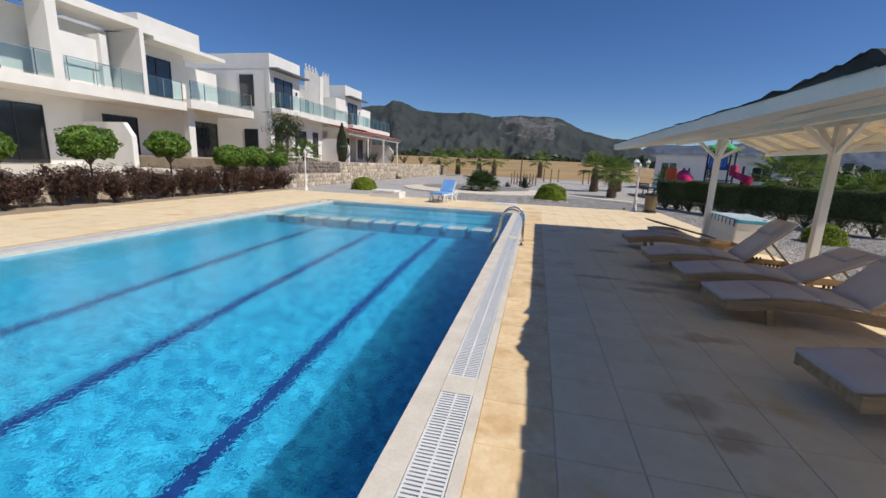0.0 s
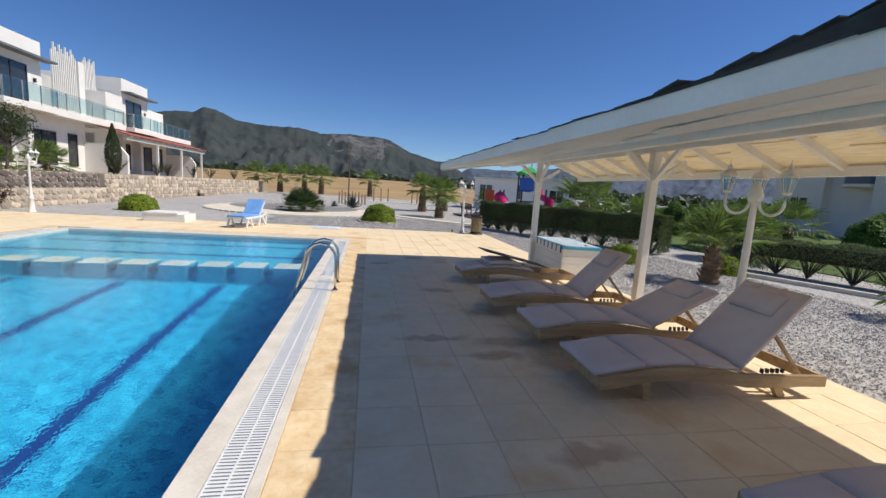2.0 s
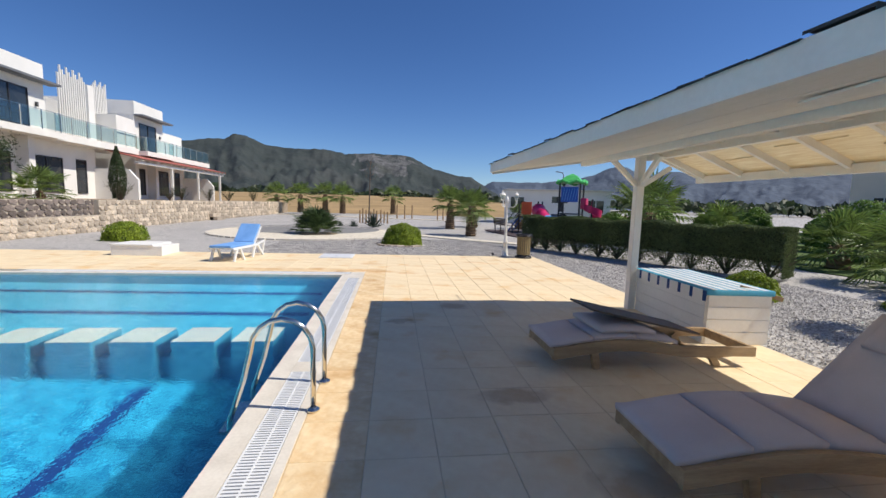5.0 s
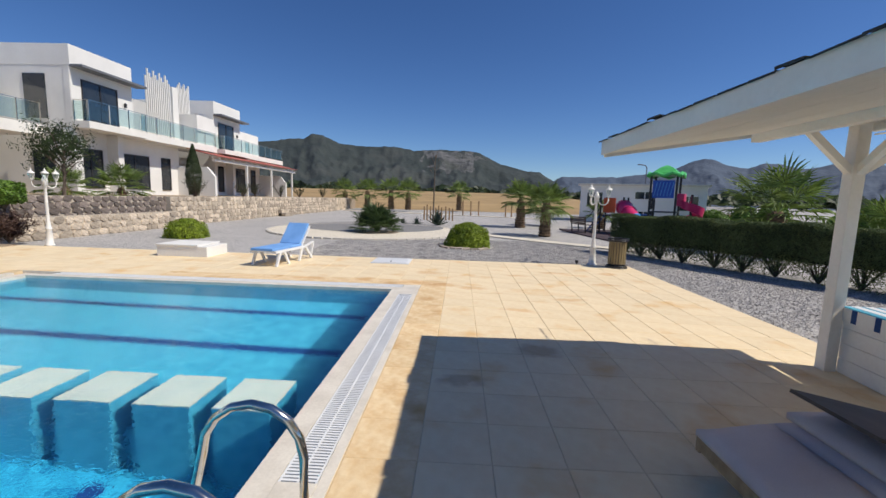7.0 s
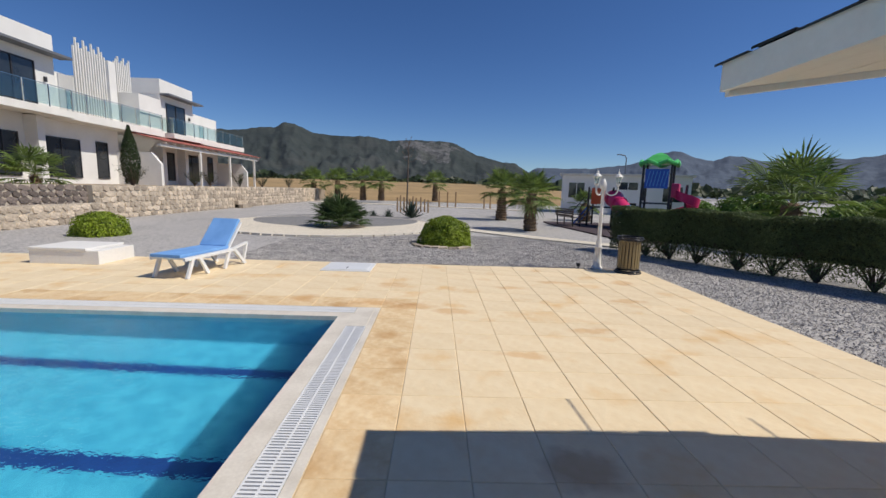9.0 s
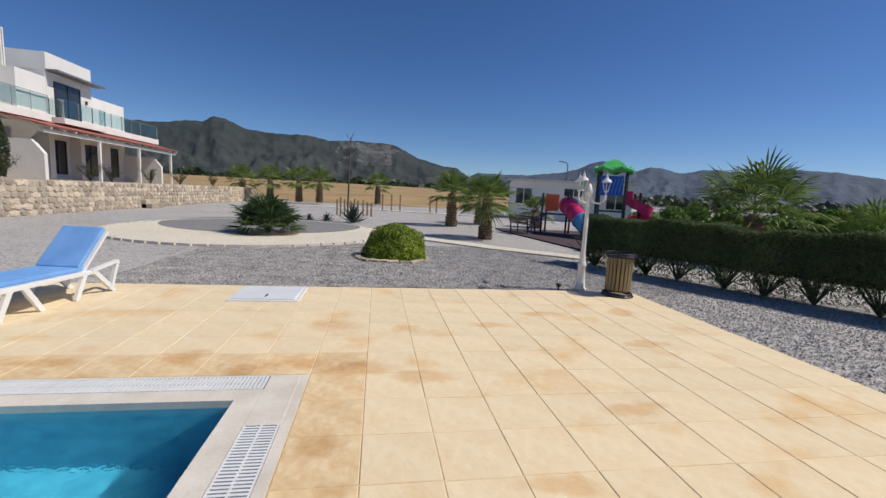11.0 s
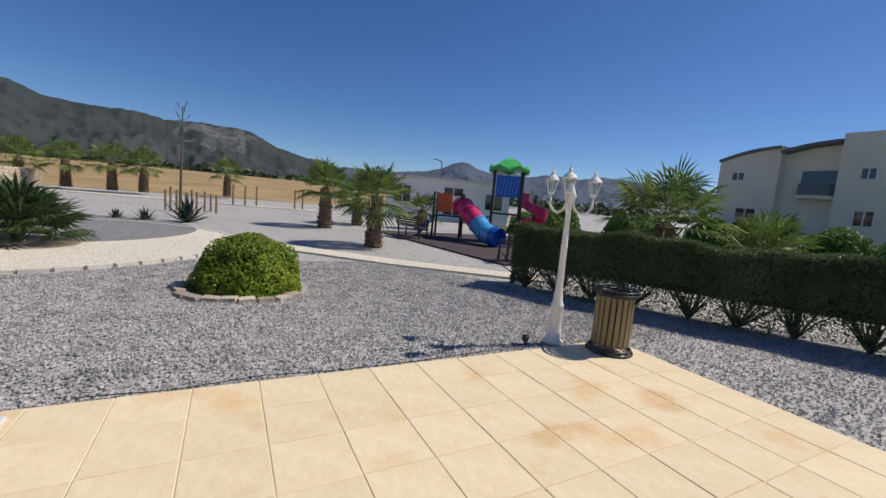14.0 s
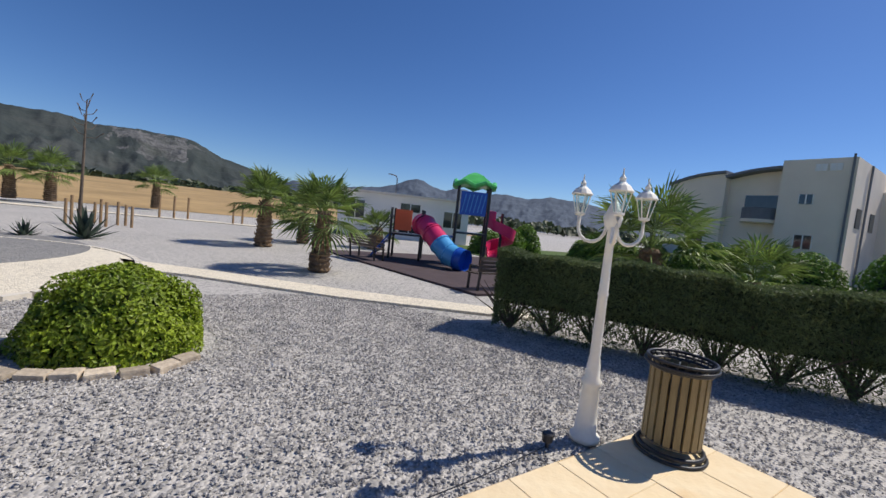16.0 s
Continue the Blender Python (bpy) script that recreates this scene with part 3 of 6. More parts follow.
# ---- canopy over the loungers ----
def canopy():
    x0, xr, x1, y0, y1 = 1.55, 4.15, 5.12, -7.5, 9.64
    ze, zr, zw = 2.21, 2.62, 2.24
    t = thing("poolside_canopy", pose(0, 0, 0), "white timber canopy with dark shingle roof beside the pool", "canopy")

    def slope(xa, za, xb, zb, lift, thick, ya=y0, yb=y1):
        bm = bmesh.new()
        top = [bm.verts.new(p) for p in ((xa, ya, za + lift), (xb, ya, zb + lift), (xb, yb, zb + lift), (xa, yb, za + lift))]
        low = [bm.verts.new((v.co.x, v.co.y, v.co.z - thick)) for v in top]
        bm.faces.new(top)
        bm.faces.new(low[::-1])
        for i in range(4):
            bm.faces.new((top[i], low[i], low[(i + 1) % 4], top[(i + 1) % 4]))
        return bm
    part("ceiling_lining", slope(x0, ze, xr, zr, 0, 0.025), M_REED, t, "cream reed lining under the roof")
    part("ceiling_lining", slope(xr, zr, x1, zw, 0, 0.025), M_REED, t)
    # soffit boards under the pool-side slope, with a few open joints
    sl = (zr - ze) / (xr - x0)
    w = 0.158
    for k in range(9):
        xa = x0 + 0.01 + k * w
        gap = 0.012 if k in (2, 5) else 0.003
        part("soffit_board", slope(xa, ze + sl * (xa - x0), xa + w - gap, ze + sl * (xa + w - gap - x0), -0.03, 0.018), M_WHITE, t)
    for xx, zz in ((x0 - 0.03, ze), (x1, zw)):
        part("fascia_board", B((xx, xx + 0.03, y0, y1 + 0.03, zz - 0.055, zz + 0.08)), M_WHITE, t, "white painted board with peeling spots")
    for yy in (y1, y0 - 0.03):
        for xa, za, xb, zb in ((x0, ze, xr, zr), (xr, zr, x1, zw)):
            part("rake_board", slope(xa, za, xb, zb, 0.03, 0.11, yy, yy + 0.03), M_WHITE, t)
    rg = random.Random(4)
    bm = bmesh.new()

    def course(xa, za, xb, zb, rows, wide):
        for r in range(rows):
            s0, s1 = r / rows, min((r + 1.3) / rows, 1)
            y = y0 - 0.03
            while y < y1 + 0.05:
                wd = wide * rg.uniform(0.8, 1.2)
                dr = rg.uniform(-0.014, 0.008) if r == 0 else rg.uniform(-0.01, 0.01)
                up = 0.075 + rg.uniform(0, 0.012) + (0.014 if rg.random() < 0.15 else 0) if r == 0 else 0.05 + rg.uniform(0, 0.015)
                sx = 1 if xb > xa else -1
                pa = (xa + (xb - xa) * s0 + sx * dr, za + (zb - za) * s0 + up)
                pb = (xa + (xb - xa) * s1, za + (zb - za) * s1 + 0.02)
                ye = min(y + wd - 0.006, y1 + 0.06)
                q = [bm.verts.new(p) for p in ((pa[0], y, pa[1]), (pa[0], ye, pa[1] + rg.uniform(-0.006, 0.006)), (pb[0], ye, pb[1]), (pb[0], y, pb[1]), (pa[0], y, pa[1] - 0.012), (pa[0], ye, pa[1] - 0.012))]
                bm.faces.new(q[:4])
                bm.faces.new((q[0], q[4], q[5], q[1]))
                y += wd
    course(x0 - 0.045, ze, xr, zr, 10, 0.21)
    part("roof_shingles", bm, M_SHINGLE, t, "dark weathered shingles with ragged edges")["kind"] = "stuff"
    # shingles curled up into a ragged heap at the eave
    bm = bmesh.new()
    crest = [(2.6, 0.0), (1.9, 0.006), (1.6, 0.016), (1.3, 0.04), (1.1, 0.07), (0.98, 0.095), (0.93, 0.08), (0.87, 0.03), (0.8, 0.0)]
    rows = []
    for yy, up in crest:
        jag = rg.uniform(-0.012, 0.012)
        rows.append([bm.verts.new(p) for p in ((x0 - 0.05 + jag, yy, ze + 0.07), (x0 - 0.06 + jag, yy, ze + 0.085 + up), (x0 + 0.3, yy, ze + 0.11 + up * 0.7), (x0 + 0.75, yy, ze + 0.10 + sl * 0.5), (x0 + 0.75, yy, ze + 0.1))])
    for ra, rb in zip(rows, rows[1:]):
        for k in range(4):
            bm.faces.new((ra[k], ra[k + 1], rb[k + 1], rb[k]))
    bm.faces.new(rows[0])
    bm.faces.new(rows[-1][::-1])
    part("lifted_shingles", bm, M_SHINGLE, t, "curled dark shingles lifted at the eave")
    for yy, up in ((1.1, 0.055), (1.3, 0.03), (1.62, 0.008), (2.05, 0.0), (1.45, 0.018)):
        part("torn_shingle", beam((x0 - 0.05, yy - 0.1, ze + 0.105 + up), (x0 - 0.01, yy + 0.14, ze + 0.09 + up * 0.7), 0.1, 0.006), M_SHINGLE, t)
    # split and sagging boards in the soffit
    for ya, yb, xx in ((2.3, 3.75, 2.36), (1.2, 2.9, 2.05), (4.4, 5.3, 2.2)):
        part("loose_board", beam((xx, ya, ze + sl * (xx - x0) - 0.052), (xx + 0.03, yb, ze + sl * (xx - x0) - 0.075), 0.13, 0.012), M_WHITE, t, "split soffit board hanging slightly loose")
    # purlins of split reed bundles that show under the lining
    for k in range(70):
        ya = y0 + 0.3 + k * 0.24
        xa = 3.1 + (k * 0.37) % 1.7
        za = ze + sl * (xa - x0) if xa < xr else zr - (zr - zw) * (xa - xr) / (x1 - xr)
        part("reed_bundle", tube([(xa, ya, za - 0.03), (xa + 0.01, ya + 0.4, za - 0.036), (xa - 0.01, ya + 0.8, za - 0.03)], 0.008, 5), M_REED, t)
    px = 4.12
    for y in (9.54, 5.62, 1.75, -2.1, -6.0):
        px = 3.95 if y > 9 else 4.12
        part("post", B((px - 0.06, px + 0.06, y - 0.06, y + 0.06, 0, 2.5)), M_WHITE, t, bevel=0.008)
        for dx, dy in ((-1, 0), (1, 0), (0, -1), (0, 1)):
            if y > 9 and dy == 1:
                continue
            part("brace", beam((px, y, 2.0), (px + dx * 0.52, y + dy * 0.5, 2.46 if dx < 0 or dy else 2.33), 0.065, 0.065), M_WHITE, t)
    part("beam", B((px - 0.05, px + 0.05, y0 + 0.1, y1 - 0.03, 2.44, 2.55)), M_WHITE, t)
    part("beam", B((x1 - 0.12, x1 - 0.03, y0 + 0.05, y1 - 0.02, zw - 0.13, zw - 0.025)), M_WHITE, t)
    part("beam", B((2.98, 3.07, y0 + 0.05, y1 - 0.02, 2.31, 2.39)), M_WHITE, t)
    y = y0 + 0.4
    while y < y1 - 0.1:
        part("rafter", beam((x1 - 0.1, y, zw - 0.04), (xr, y, zr - 0.065), 0.05, 0.08), M_WHITE, t)
        part("rafter", beam((3.03, y, ze + sl * (3.03 - x0) - 0.055), (xr, y, zr - 0.065), 0.05, 0.08), M_WHITE, t)
        y += 0.72
    return t


canopy()


# ---- teak loungers ----
def lounger(m, back, label, folded=False):
    """Curved teak lounger: foot at x=0, head frame end at x=2.25, 0.68 wide."""
    t = thing("sun_lounger", m, label, "sun lounger", "loungers under the canopy")
    L, W = 2.25, 0.68

    def rail_z(x):
        return 0.25 + 0.075 * math.sin(math.pi * min(max((x - 0.05) / 1.35, 0), 1)) - 0.03 * (x > 1.4) * (x - 1.4)
    for y in (0.0, W):
        bm = bmesh.new()
        n = 16
        pv = None
        for i in range(n + 1):
            x = L * i / n
            z = rail_z(x)
            hh = 0.115 if x < 1.9 else 0.10
            ring = [bm.verts.new((x, y + dy, z + dz)) for dy, dz in ((-0.02, 0), (0.02, 0), (0.02, -hh), (-0.02, -hh))]
            if pv:
                for k in range(4):
                    bm.faces.new((pv[k], pv[(k + 1) % 4], ring[(k + 1) % 4], ring[k]))
            else:
                bm.faces.new(ring)
            pv = ring
        bm.faces.new(pv[::-1])
        part("side_rail", bm, M_WOOD, t)
    part("end_rail", B((L - 0.04, L, 0.02, W - 0.02, rail_z(L) - 0.1, rail_z(L))), M_WOOD, t)
    part("end_rail", B((0, 0.04, 0.02, W - 0.02, rail_z(0) - 0.1, rail_z(0))), M_WOOD, t)
    for x in (0.45, 1.75):
        for y in (0.06, W - 0.06):
            part("leg", beam((x, y, rail_z(x) - 0.06), (x + (0.12 if x > 1 else 0.05), y, 0.0), 0.05, 0.07), M_WOOD, t)
    part("cross_bar", beam((1.85, 0.06, 0.06), (1.85, W - 0.06, 0.06), 0.03, 0.03), M_WOOD, t)
    ca, sa = math.cos(radians(back)), math.sin(radians(back))
    hx, hz = 1.36, rail_z(1.36) + 0.02

    def pad(name, s0, s1, lo=0.0, hi=0.065, thick=0.06, y0=0.015, y1=W - 0.015, mat_=M_CUSHION, onback=False, lift=0.0, label=""):
        bm = bmesh.new()
        nx, ny = 8, 6
        top, bot = [], []
        for i in range(nx + 1):
            for j in range(ny + 1):
                s = s0 + (s1 - s0) * i / nx
                y = y0 + (y1 - y0) * j / ny
                e = min(i, nx - i, 1) * min(j, ny - j, 1)
                puff = thick * (0.62 + 0.38 * e) + 0.012 * math.sin(math.pi * i / nx) * math.sin(math.pi * j / ny)
                if onback:
                    p0 = Vector((hx + ca * s, y, hz + sa * s))
                    nr = Vector((-sa, 0, ca))
                else:
                    p0 = Vector((s, y, rail_z(s) + 0.005))
                    nr = Vector((0, 0, 1))
                top.append(bm.verts.new(p0 + nr * (lift + puff)))
                bot.append(bm.verts.new(p0 + nr * lift))
        w = ny + 1
        for i in range(nx):
            for j in range(ny):
                a = i * w + j
                bm.faces.new((top[a], top[a + 1], top[a + w + 1], top[a + w]))
                bm.faces.new((bot[a], bot[a + w], bot[a + w + 1], bot[a + 1]))
        for i in range(nx):
            a = i * w
            bm.faces.new((top[a], top[a + w], bot[a + w], bot[a]))
            a += ny
            bm.faces.new((top[a + w], top[a], bot[a], bot[a + w]))
        for j in range(ny):
            bm.faces.new((top[j + 1], top[j], bot[j], bot[j + 1]))
            a = nx * w + j
            bm.faces.new((top[a], top[a + 1], bot[a + 1], bot[a]))
        return part(name, bm, mat_, t, label, smooth=True)
    for i in range(3):
        pad("seat_cushion", -0.03 + 0.465 * i, -0.03 + 0.465 * (i + 1) - 0.008, label="pale mauve canvas cushion")
    if folded:
        pad("back_cushion", 0.5, 1.1, lift=0.07, label="folded cushion lying flat")
        part("back_frame", beam((hx - 0.95, 0.3, 0.62), (hx + 0.3, 0.34, 0.34), 0.5, 0.02), M_WOOD_DARK, t, "dark raised slatted back frame")
    else:
        part("back_frame", beam((hx, W / 2, hz - 0.01), (hx + ca * 0.86, W / 2, hz + sa * 0.86 - 0.01), W - 0.06, 0.022), M_WOOD, t)
        pad("back_cushion", 0.0, 0.9, onback=True, label="pale mauve canvas back cushion")
        pl = pad("pillow", 0.56, 0.80, y0=0.12, y1=W - 0.12, onback=True, lift=0.06, thick=0.055, label="small matching head pillow")
        for y in (0.22, W - 0.22):
            part("pillow_tie", beam((hx + ca * 0.8 - sa * 0.075, y, hz + sa * 0.8 + ca * 0.075), (hx + ca * 0.9 - sa * 0.06, y, hz + sa * 0.9 + ca * 0.06), 0.02, 0.006), M_CUSHION, t)
        for y in (0.1, W - 0.1):
            part("back_strut", beam((hx + ca * 0.5, y, hz + sa * 0.5 - 0.02), (min(hx + 0.75, 2.1), y, rail_z(1.9) - 0.05), 0.03, 0.025), M_WOOD, t)
        for y in (0.06, W - 0.06):
            bm = bmesh.new()
            for q in range(5):
                B((1.62 + q * 0.055, 1.64 + q * 0.055, y - 0.012, y + 0.012, rail_z(1.7) - 0.01, rail_z(1.7) + 0.03), bm=bm)
            part("ratchet", bm, M_WOOD_DARK, t, "dark toothed back rest")["kind"] = "stuff"
    return t


LNG = "teak sun lounger with pale mauve cushions, "
lounger(pose(1.80, 0.84, 0), 44, LNG + "upright back")
lounger(pose(1.79, 2.83, 0, 0, 0, -0.5), 47, LNG + "back raised steeply")
lounger(pose(1.76, 3.96, 0, 0, 0, -1), 27, LNG + "back raised low")
lounger(pose(1.60, 5.18, 0, 0, 0, -1.5), 45, LNG + "beside the canopy post")
lounger(pose(1.62, 7.05, 0, 0, 0, 0.5), 5, "teak sun lounger with flat cushions and lifted dark back frame", folded=True)


# ---- storage box with cushions ----
def storage_box(m):
    t = thing("storage_box", m, "white boarded storage box with blue striped cushion on top", "storage box")
    w, l, h = 0.82, 1.7, 0.62
    part("body", B((0, w, 0, l, 0, h)), M_WHITE, t, bevel=0.01)
    for k in range(4):
        part("board", B((-0.012, 0.0, 0.01, l - 0.01, 0.01 + k * 0.158, 0.16 + k * 0.158)), M_WHITE, t)
        part("board", B((0.01, w - 0.01, -0.012, 0.0, 0.01 + k * 0.158, 0.16 + k * 0.158)), M_WHITE, t)
    cu = part("cushion", B((-0.03, w + 0.02, -0.03, l + 0.02, h + 0.002, h + 0.075)), M_TEAL, t, "blue and white striped cushion", bevel=0.025)
    for k in range(14):
        y = -0.02 + k * 0.128
        part("stripe", B((-0.036, -0.028, y, y + 0.064, h - 0.07, h + 0.06)), M_NAVY if k % 2 == 0 else M_WHITE, cu)
        part("stripe", B((-0.036, -0.028, y + 0.064, y + 0.128, h - 0.07, h + 0.06)), M_WHITE, cu)
    for k in range(6):
        part("stripe", B((0.03 + k * 0.13, 0.115 + k * 0.13, -0.02, l, h + 0.0755, h + 0.079)), M_PLASTIC, cu)
    return t


storage_box(pose(3.88, 7.8, 0, 0, 0, -5))
tagged(part("wooden_slat", beam((4.45, 7.95, 0.70), (4.78, 7.66, 0.60), 0.03, 0.05), M_WOOD), "pale loose wooden slat lying across the storage box", "slat")


# ---- pool ladder ----
def ladder(m):
    t = thing("pool_ladder", m, "polished steel pool ladder with two bent handrails", "pool ladder")
    for y in (0, 0.52):
        pts = [(0.42, y, 0)]
        pts += [(0.42, y, 0.3)]
        for k in range(9):
            a = radians(180 * k / 8)
            pts.append((0.19 + 0.23 * math.cos(a), y, 0.50 + 0.24 * math.sin(a)))
        pts += [(-0.10, y, 0.25), (-0.2, y, -0.05), (-0.22, y, -1.2)]
        part("handrail", tube(pts, 0.021, 12), M_STEEL, t, smooth=True)
        part("flange", lathe([(0.05, 0), (0.05, 0.012), (0.024, 0.03)], 16), M_STEEL, t).location = (0.42, y, 0.005)
    for z in (-0.3, -0.58, -0.86):
        part("step", B((-0.30, -0.20, 0.02, 0.5, z - 0.02, z + 0.01)), M_STEEL, t, bevel=0.006)
    return t


ladder(pose(-1.0, 6.42, 0))


# ---- lamp posts ----
def lamp_post(m, label, turn=0):
    t = thing("garden_lamp", m, label, "lamp post", "white three-armed garden lamps")
    part("pole", lathe([(0.12, 0), (0.12, 0.04), (0.09, 0.06), (0.08, 0.22), (0.066, 0.45), (0.08, 0.47), (0.08, 0.5), (0.06, 0.53), (0.054, 0.62), (0.042, 0.7), (0.037, 1.2), (0.044, 1.22), (0.037, 1.24), (0.03, 1.74), (0.06, 1.77), (0.075, 1.84), (0.05, 1.9), (0.02, 1.98)], 20), M_WHITE, t, smooth=True)
    for k in range(3):
        a = radians(turn + 120 * k)
        ux, uy = math.cos(a), math.sin(a)
        r0 = 0.29
        arm = [(ux * 0.03, uy * 0.03, 1.79)]
        for q in range(9):
            b = radians(180 + 180 * q / 8)
            rr = 0.17 + 0.12 * math.cos(b)
            arm.append((ux * rr, uy * rr, 1.75 + 0.12 * math.sin(b)))
        arm.append((ux * r0, uy * r0, 1.85))
        part("arm", tube(arm, 0.015, 8), M_WHITE, t, smooth=True)
        la = part("lantern", lathe([(0.03, 0), (0.05, 0.01), (0.052, 0.025), (0.045, 0.03)], 6), M_WHITE, t)
        la.location = (ux * r0, uy * r0, 1.84)
        la.scale = (0.84, 0.84, 0.92)
        part("pane", lathe([(0.045, 0.03), (0.085, 0.19)], 6), M_GLASS, la, "clear lantern glass").visible_shadow = False
        part("hood", lathe([(0.10, 0.19), (0.105, 0.2), (0.075, 0.24), (0.03, 0.27), (0.025, 0.29), (0.03, 0.3), (0.008, 0.33), (0.004, 0.38)], 12), M_WHITE, la)
        for q in range(6):
            b = radians(60 * q)
            part("rib", beam((0.045 * math.cos(b), 0.045 * math.sin(b), 0.03), (0.087 * math.cos(b), 0.087 * math.sin(b), 0.19), 0.008, 0.008), M_WHITE, la)
    return t


lamp_post(pose(3.72, 16.45, -0.02), "white three-armed lantern post at the deck's corner", 100)
lamp_post(pose(3.95, 3.72, 0), "white three-armed lantern post beside the loungers", 40)
lamp_post(pose(-11.5, 16.35, 0), "white three-armed lantern post by the stone wall", 80)
tagged(part("ground_spotlight", lathe([(0.015, 0), (0.015, 0.04), (0.04, 0.05), (0.048, 0.11), (0.038, 0.12)], 12), M_FRAME), "small black garden spotlight in the gravel", "spotlight").location = (3.32, 16.5, -0.03)
tagged(part("cable", tube([(3.3, 16.5, -0.02), (2.6, 16.42, -0.02), (1.8, 16.37, -0.02), (1.0, 16.36, -0.015), (0.4, 16.44, -0.02), (-0.3, 16.36, -0.02), (-0.9, 16.42, -0.02)], 0.004, 6), M_FRAME), "thin black cable along the deck edge", "cable")


# ---- litter bin ----
def litter_bin(m):
    t = thing("litter_bin", m, "round wooden-slat litter bin with black iron rings", "litter bin")
    n = 20
    for k in range(n):
        a = 2 * math.pi * k / n
        s = part("slat", B((-0.011, 0.011, -0.024, 0.024, 0.1, 0.70)), M_BINWOOD, t)
        s.matrix_local = pose(0.205 * math.cos(a), 0.205 * math.sin(a), 0, 0, 0, math.degrees(a))

    def ring(r, z, th):
        return tube([(r * math.cos(2 * math.pi * k / 32), r * math.sin(2 * math.pi * k / 32), z) for k in range(33)], th, 8)
    for r, z, th in ((0.245, 0.76, 0.013), (0.26, 0.725, 0.011), (0.225, 0.70, 0.018), (0.235, 0.05, 0.018), (0.205, 0.11, 0.014), (0.26, 0.015, 0.014)):
        part("iron_ring", ring(r, z, th), M_FRAME, t, "black wrought iron", smooth=True)
    for k in range(24):
        a = 2 * math.pi * k / 24
        part("iron_spoke", beam((0.22 * math.cos(a), 0.22 * math.sin(a), 0.70), (0.25 * math.cos(a + 0.1), 0.25 * math.sin(a + 0.1), 0.76), 0.012, 0.012), M_FRAME, t)
    part("liner", lathe([(0.175, 0.1), (0.18, 0.66), (0.17, 0.66), (0.165, 0.12)], 24), M_FRAME, t)
    return t


litter_bin(pose(4.2, 16.0, 0))

# ---- white hatch, plinth box and blue lounger on the far deck ----
h = thing("deck_hatch", pose(-1.63, 15.74, 0), "white flat plastic hatch in the deck", "hatch")
part("hatch_rim", B((-0.48, 0.48, -0.44, 0.44, -0.01, 0.018)), M_PLASTIC, h, bevel=0.006)
part("hatch_lid", B((-0.42, 0.42, -0.38, 0.38, 0.018, 0.03)), M_PLASTIC, h, bevel=0.004)
part("hatch_grip", B((-0.012, 0.012, -0.26, -0.14, 0.03, 0.037)), M_FRAME, h)
w = thing("plinth_box", pose(-6.9, 15.75, 0), "white rendered plinth with a loose lid on the deck", "plinth box")
part("plinth_body", B((-0.68, 0.62, -0.46, 0.46, 0, 0.26)), M_WALL, w, bevel=0.01)
part("plinth_lid", B((-0.70, 0.40, -0.48, 0.48, 0.262, 0.31)), M_WALL, w, bevel=0.01)


def plastic_lounger(m):
    t = thing("plastic_lounger", m, "white plastic lounger with light blue cushion in the sun", "sun lounger")
    for y in (0, 0.62):
        part("side_rail", beam((0, y, 0.33), (1.3, y, 0.33), 0.05, 0.05), M_PLASTIC, t, bevel=0.01)
        part("leg", beam((0.2, y, 0.33), (0.05, y, 0.0), 0.045, 0.06), M_PLASTIC, t)
        part("leg", beam((0.35, y, 0.33), (0.55, y, 0.0), 0.045, 0.06), M_PLASTIC, t)
        part("leg", beam((1.15, y, 0.33), (1.0, y, 0.0), 0.045, 0.06), M_PLASTIC, t)
        part("leg", beam((1.3, y, 0.33), (1.62, y, 0.0), 0.045, 0.06), M_PLASTIC, t)
        part("arm_rest", beam((1.25, y, 0.35), (1.7, y, 0.42), 0.06, 0.04), M_PLASTIC, t)
        part("arm_rest", beam((1.7, y, 0.42), (1.55, y, 0.02), 0.05, 0.045), M_PLASTIC, t)
    part("bed", B((0, 1.3, 0.0, 0.62, 0.33, 0.36)), M_PLASTIC, t)
    part("backrest", beam((1.15, 0.31, 0.35), (1.58, 0.31, 0.84), 0.6, 0.03), M_PLASTIC, t)
    part("cushion", B((-0.05, 1.22, 0.03, 0.59, 0.362, 0.42)), M_BLUE, t, "light blue padded cushion", bevel=0.02)
    part("back_cushion", beam((1.11, 0.31, 0.41), (1.55, 0.31, 0.90), 0.56, 0.055), M_BLUE, t, "light blue padded cushion", bevel=0.02)
    return t


plastic_lounger(pose(-4.05, 14.26, 0, 0, 0, 81))


# ---- plants ----
def sphere_points(n, r, seed, squash=1.0, low=-0.2, rough=0.12):
    g = np.random.default_rng(seed)
    v = g.normal(0, 1, (n * 2, 3))
    v /= np.linalg.norm(v, axis=1, keepdims=True)
    v = v[v[:, 2] > low][:n]
    bumps = 1 + rough * np.sin(v[:, 0] * 5 + seed) * np.sin(v[:, 1] * 6 + 2 * seed) * np.cos(v[:, 2] * 5)
    rad = r * bumps * (1 - 0.22 * g.random(len(v)) ** 2)
    p = v * rad[:, None]
    p[:, 2] *= squash
    return p, v


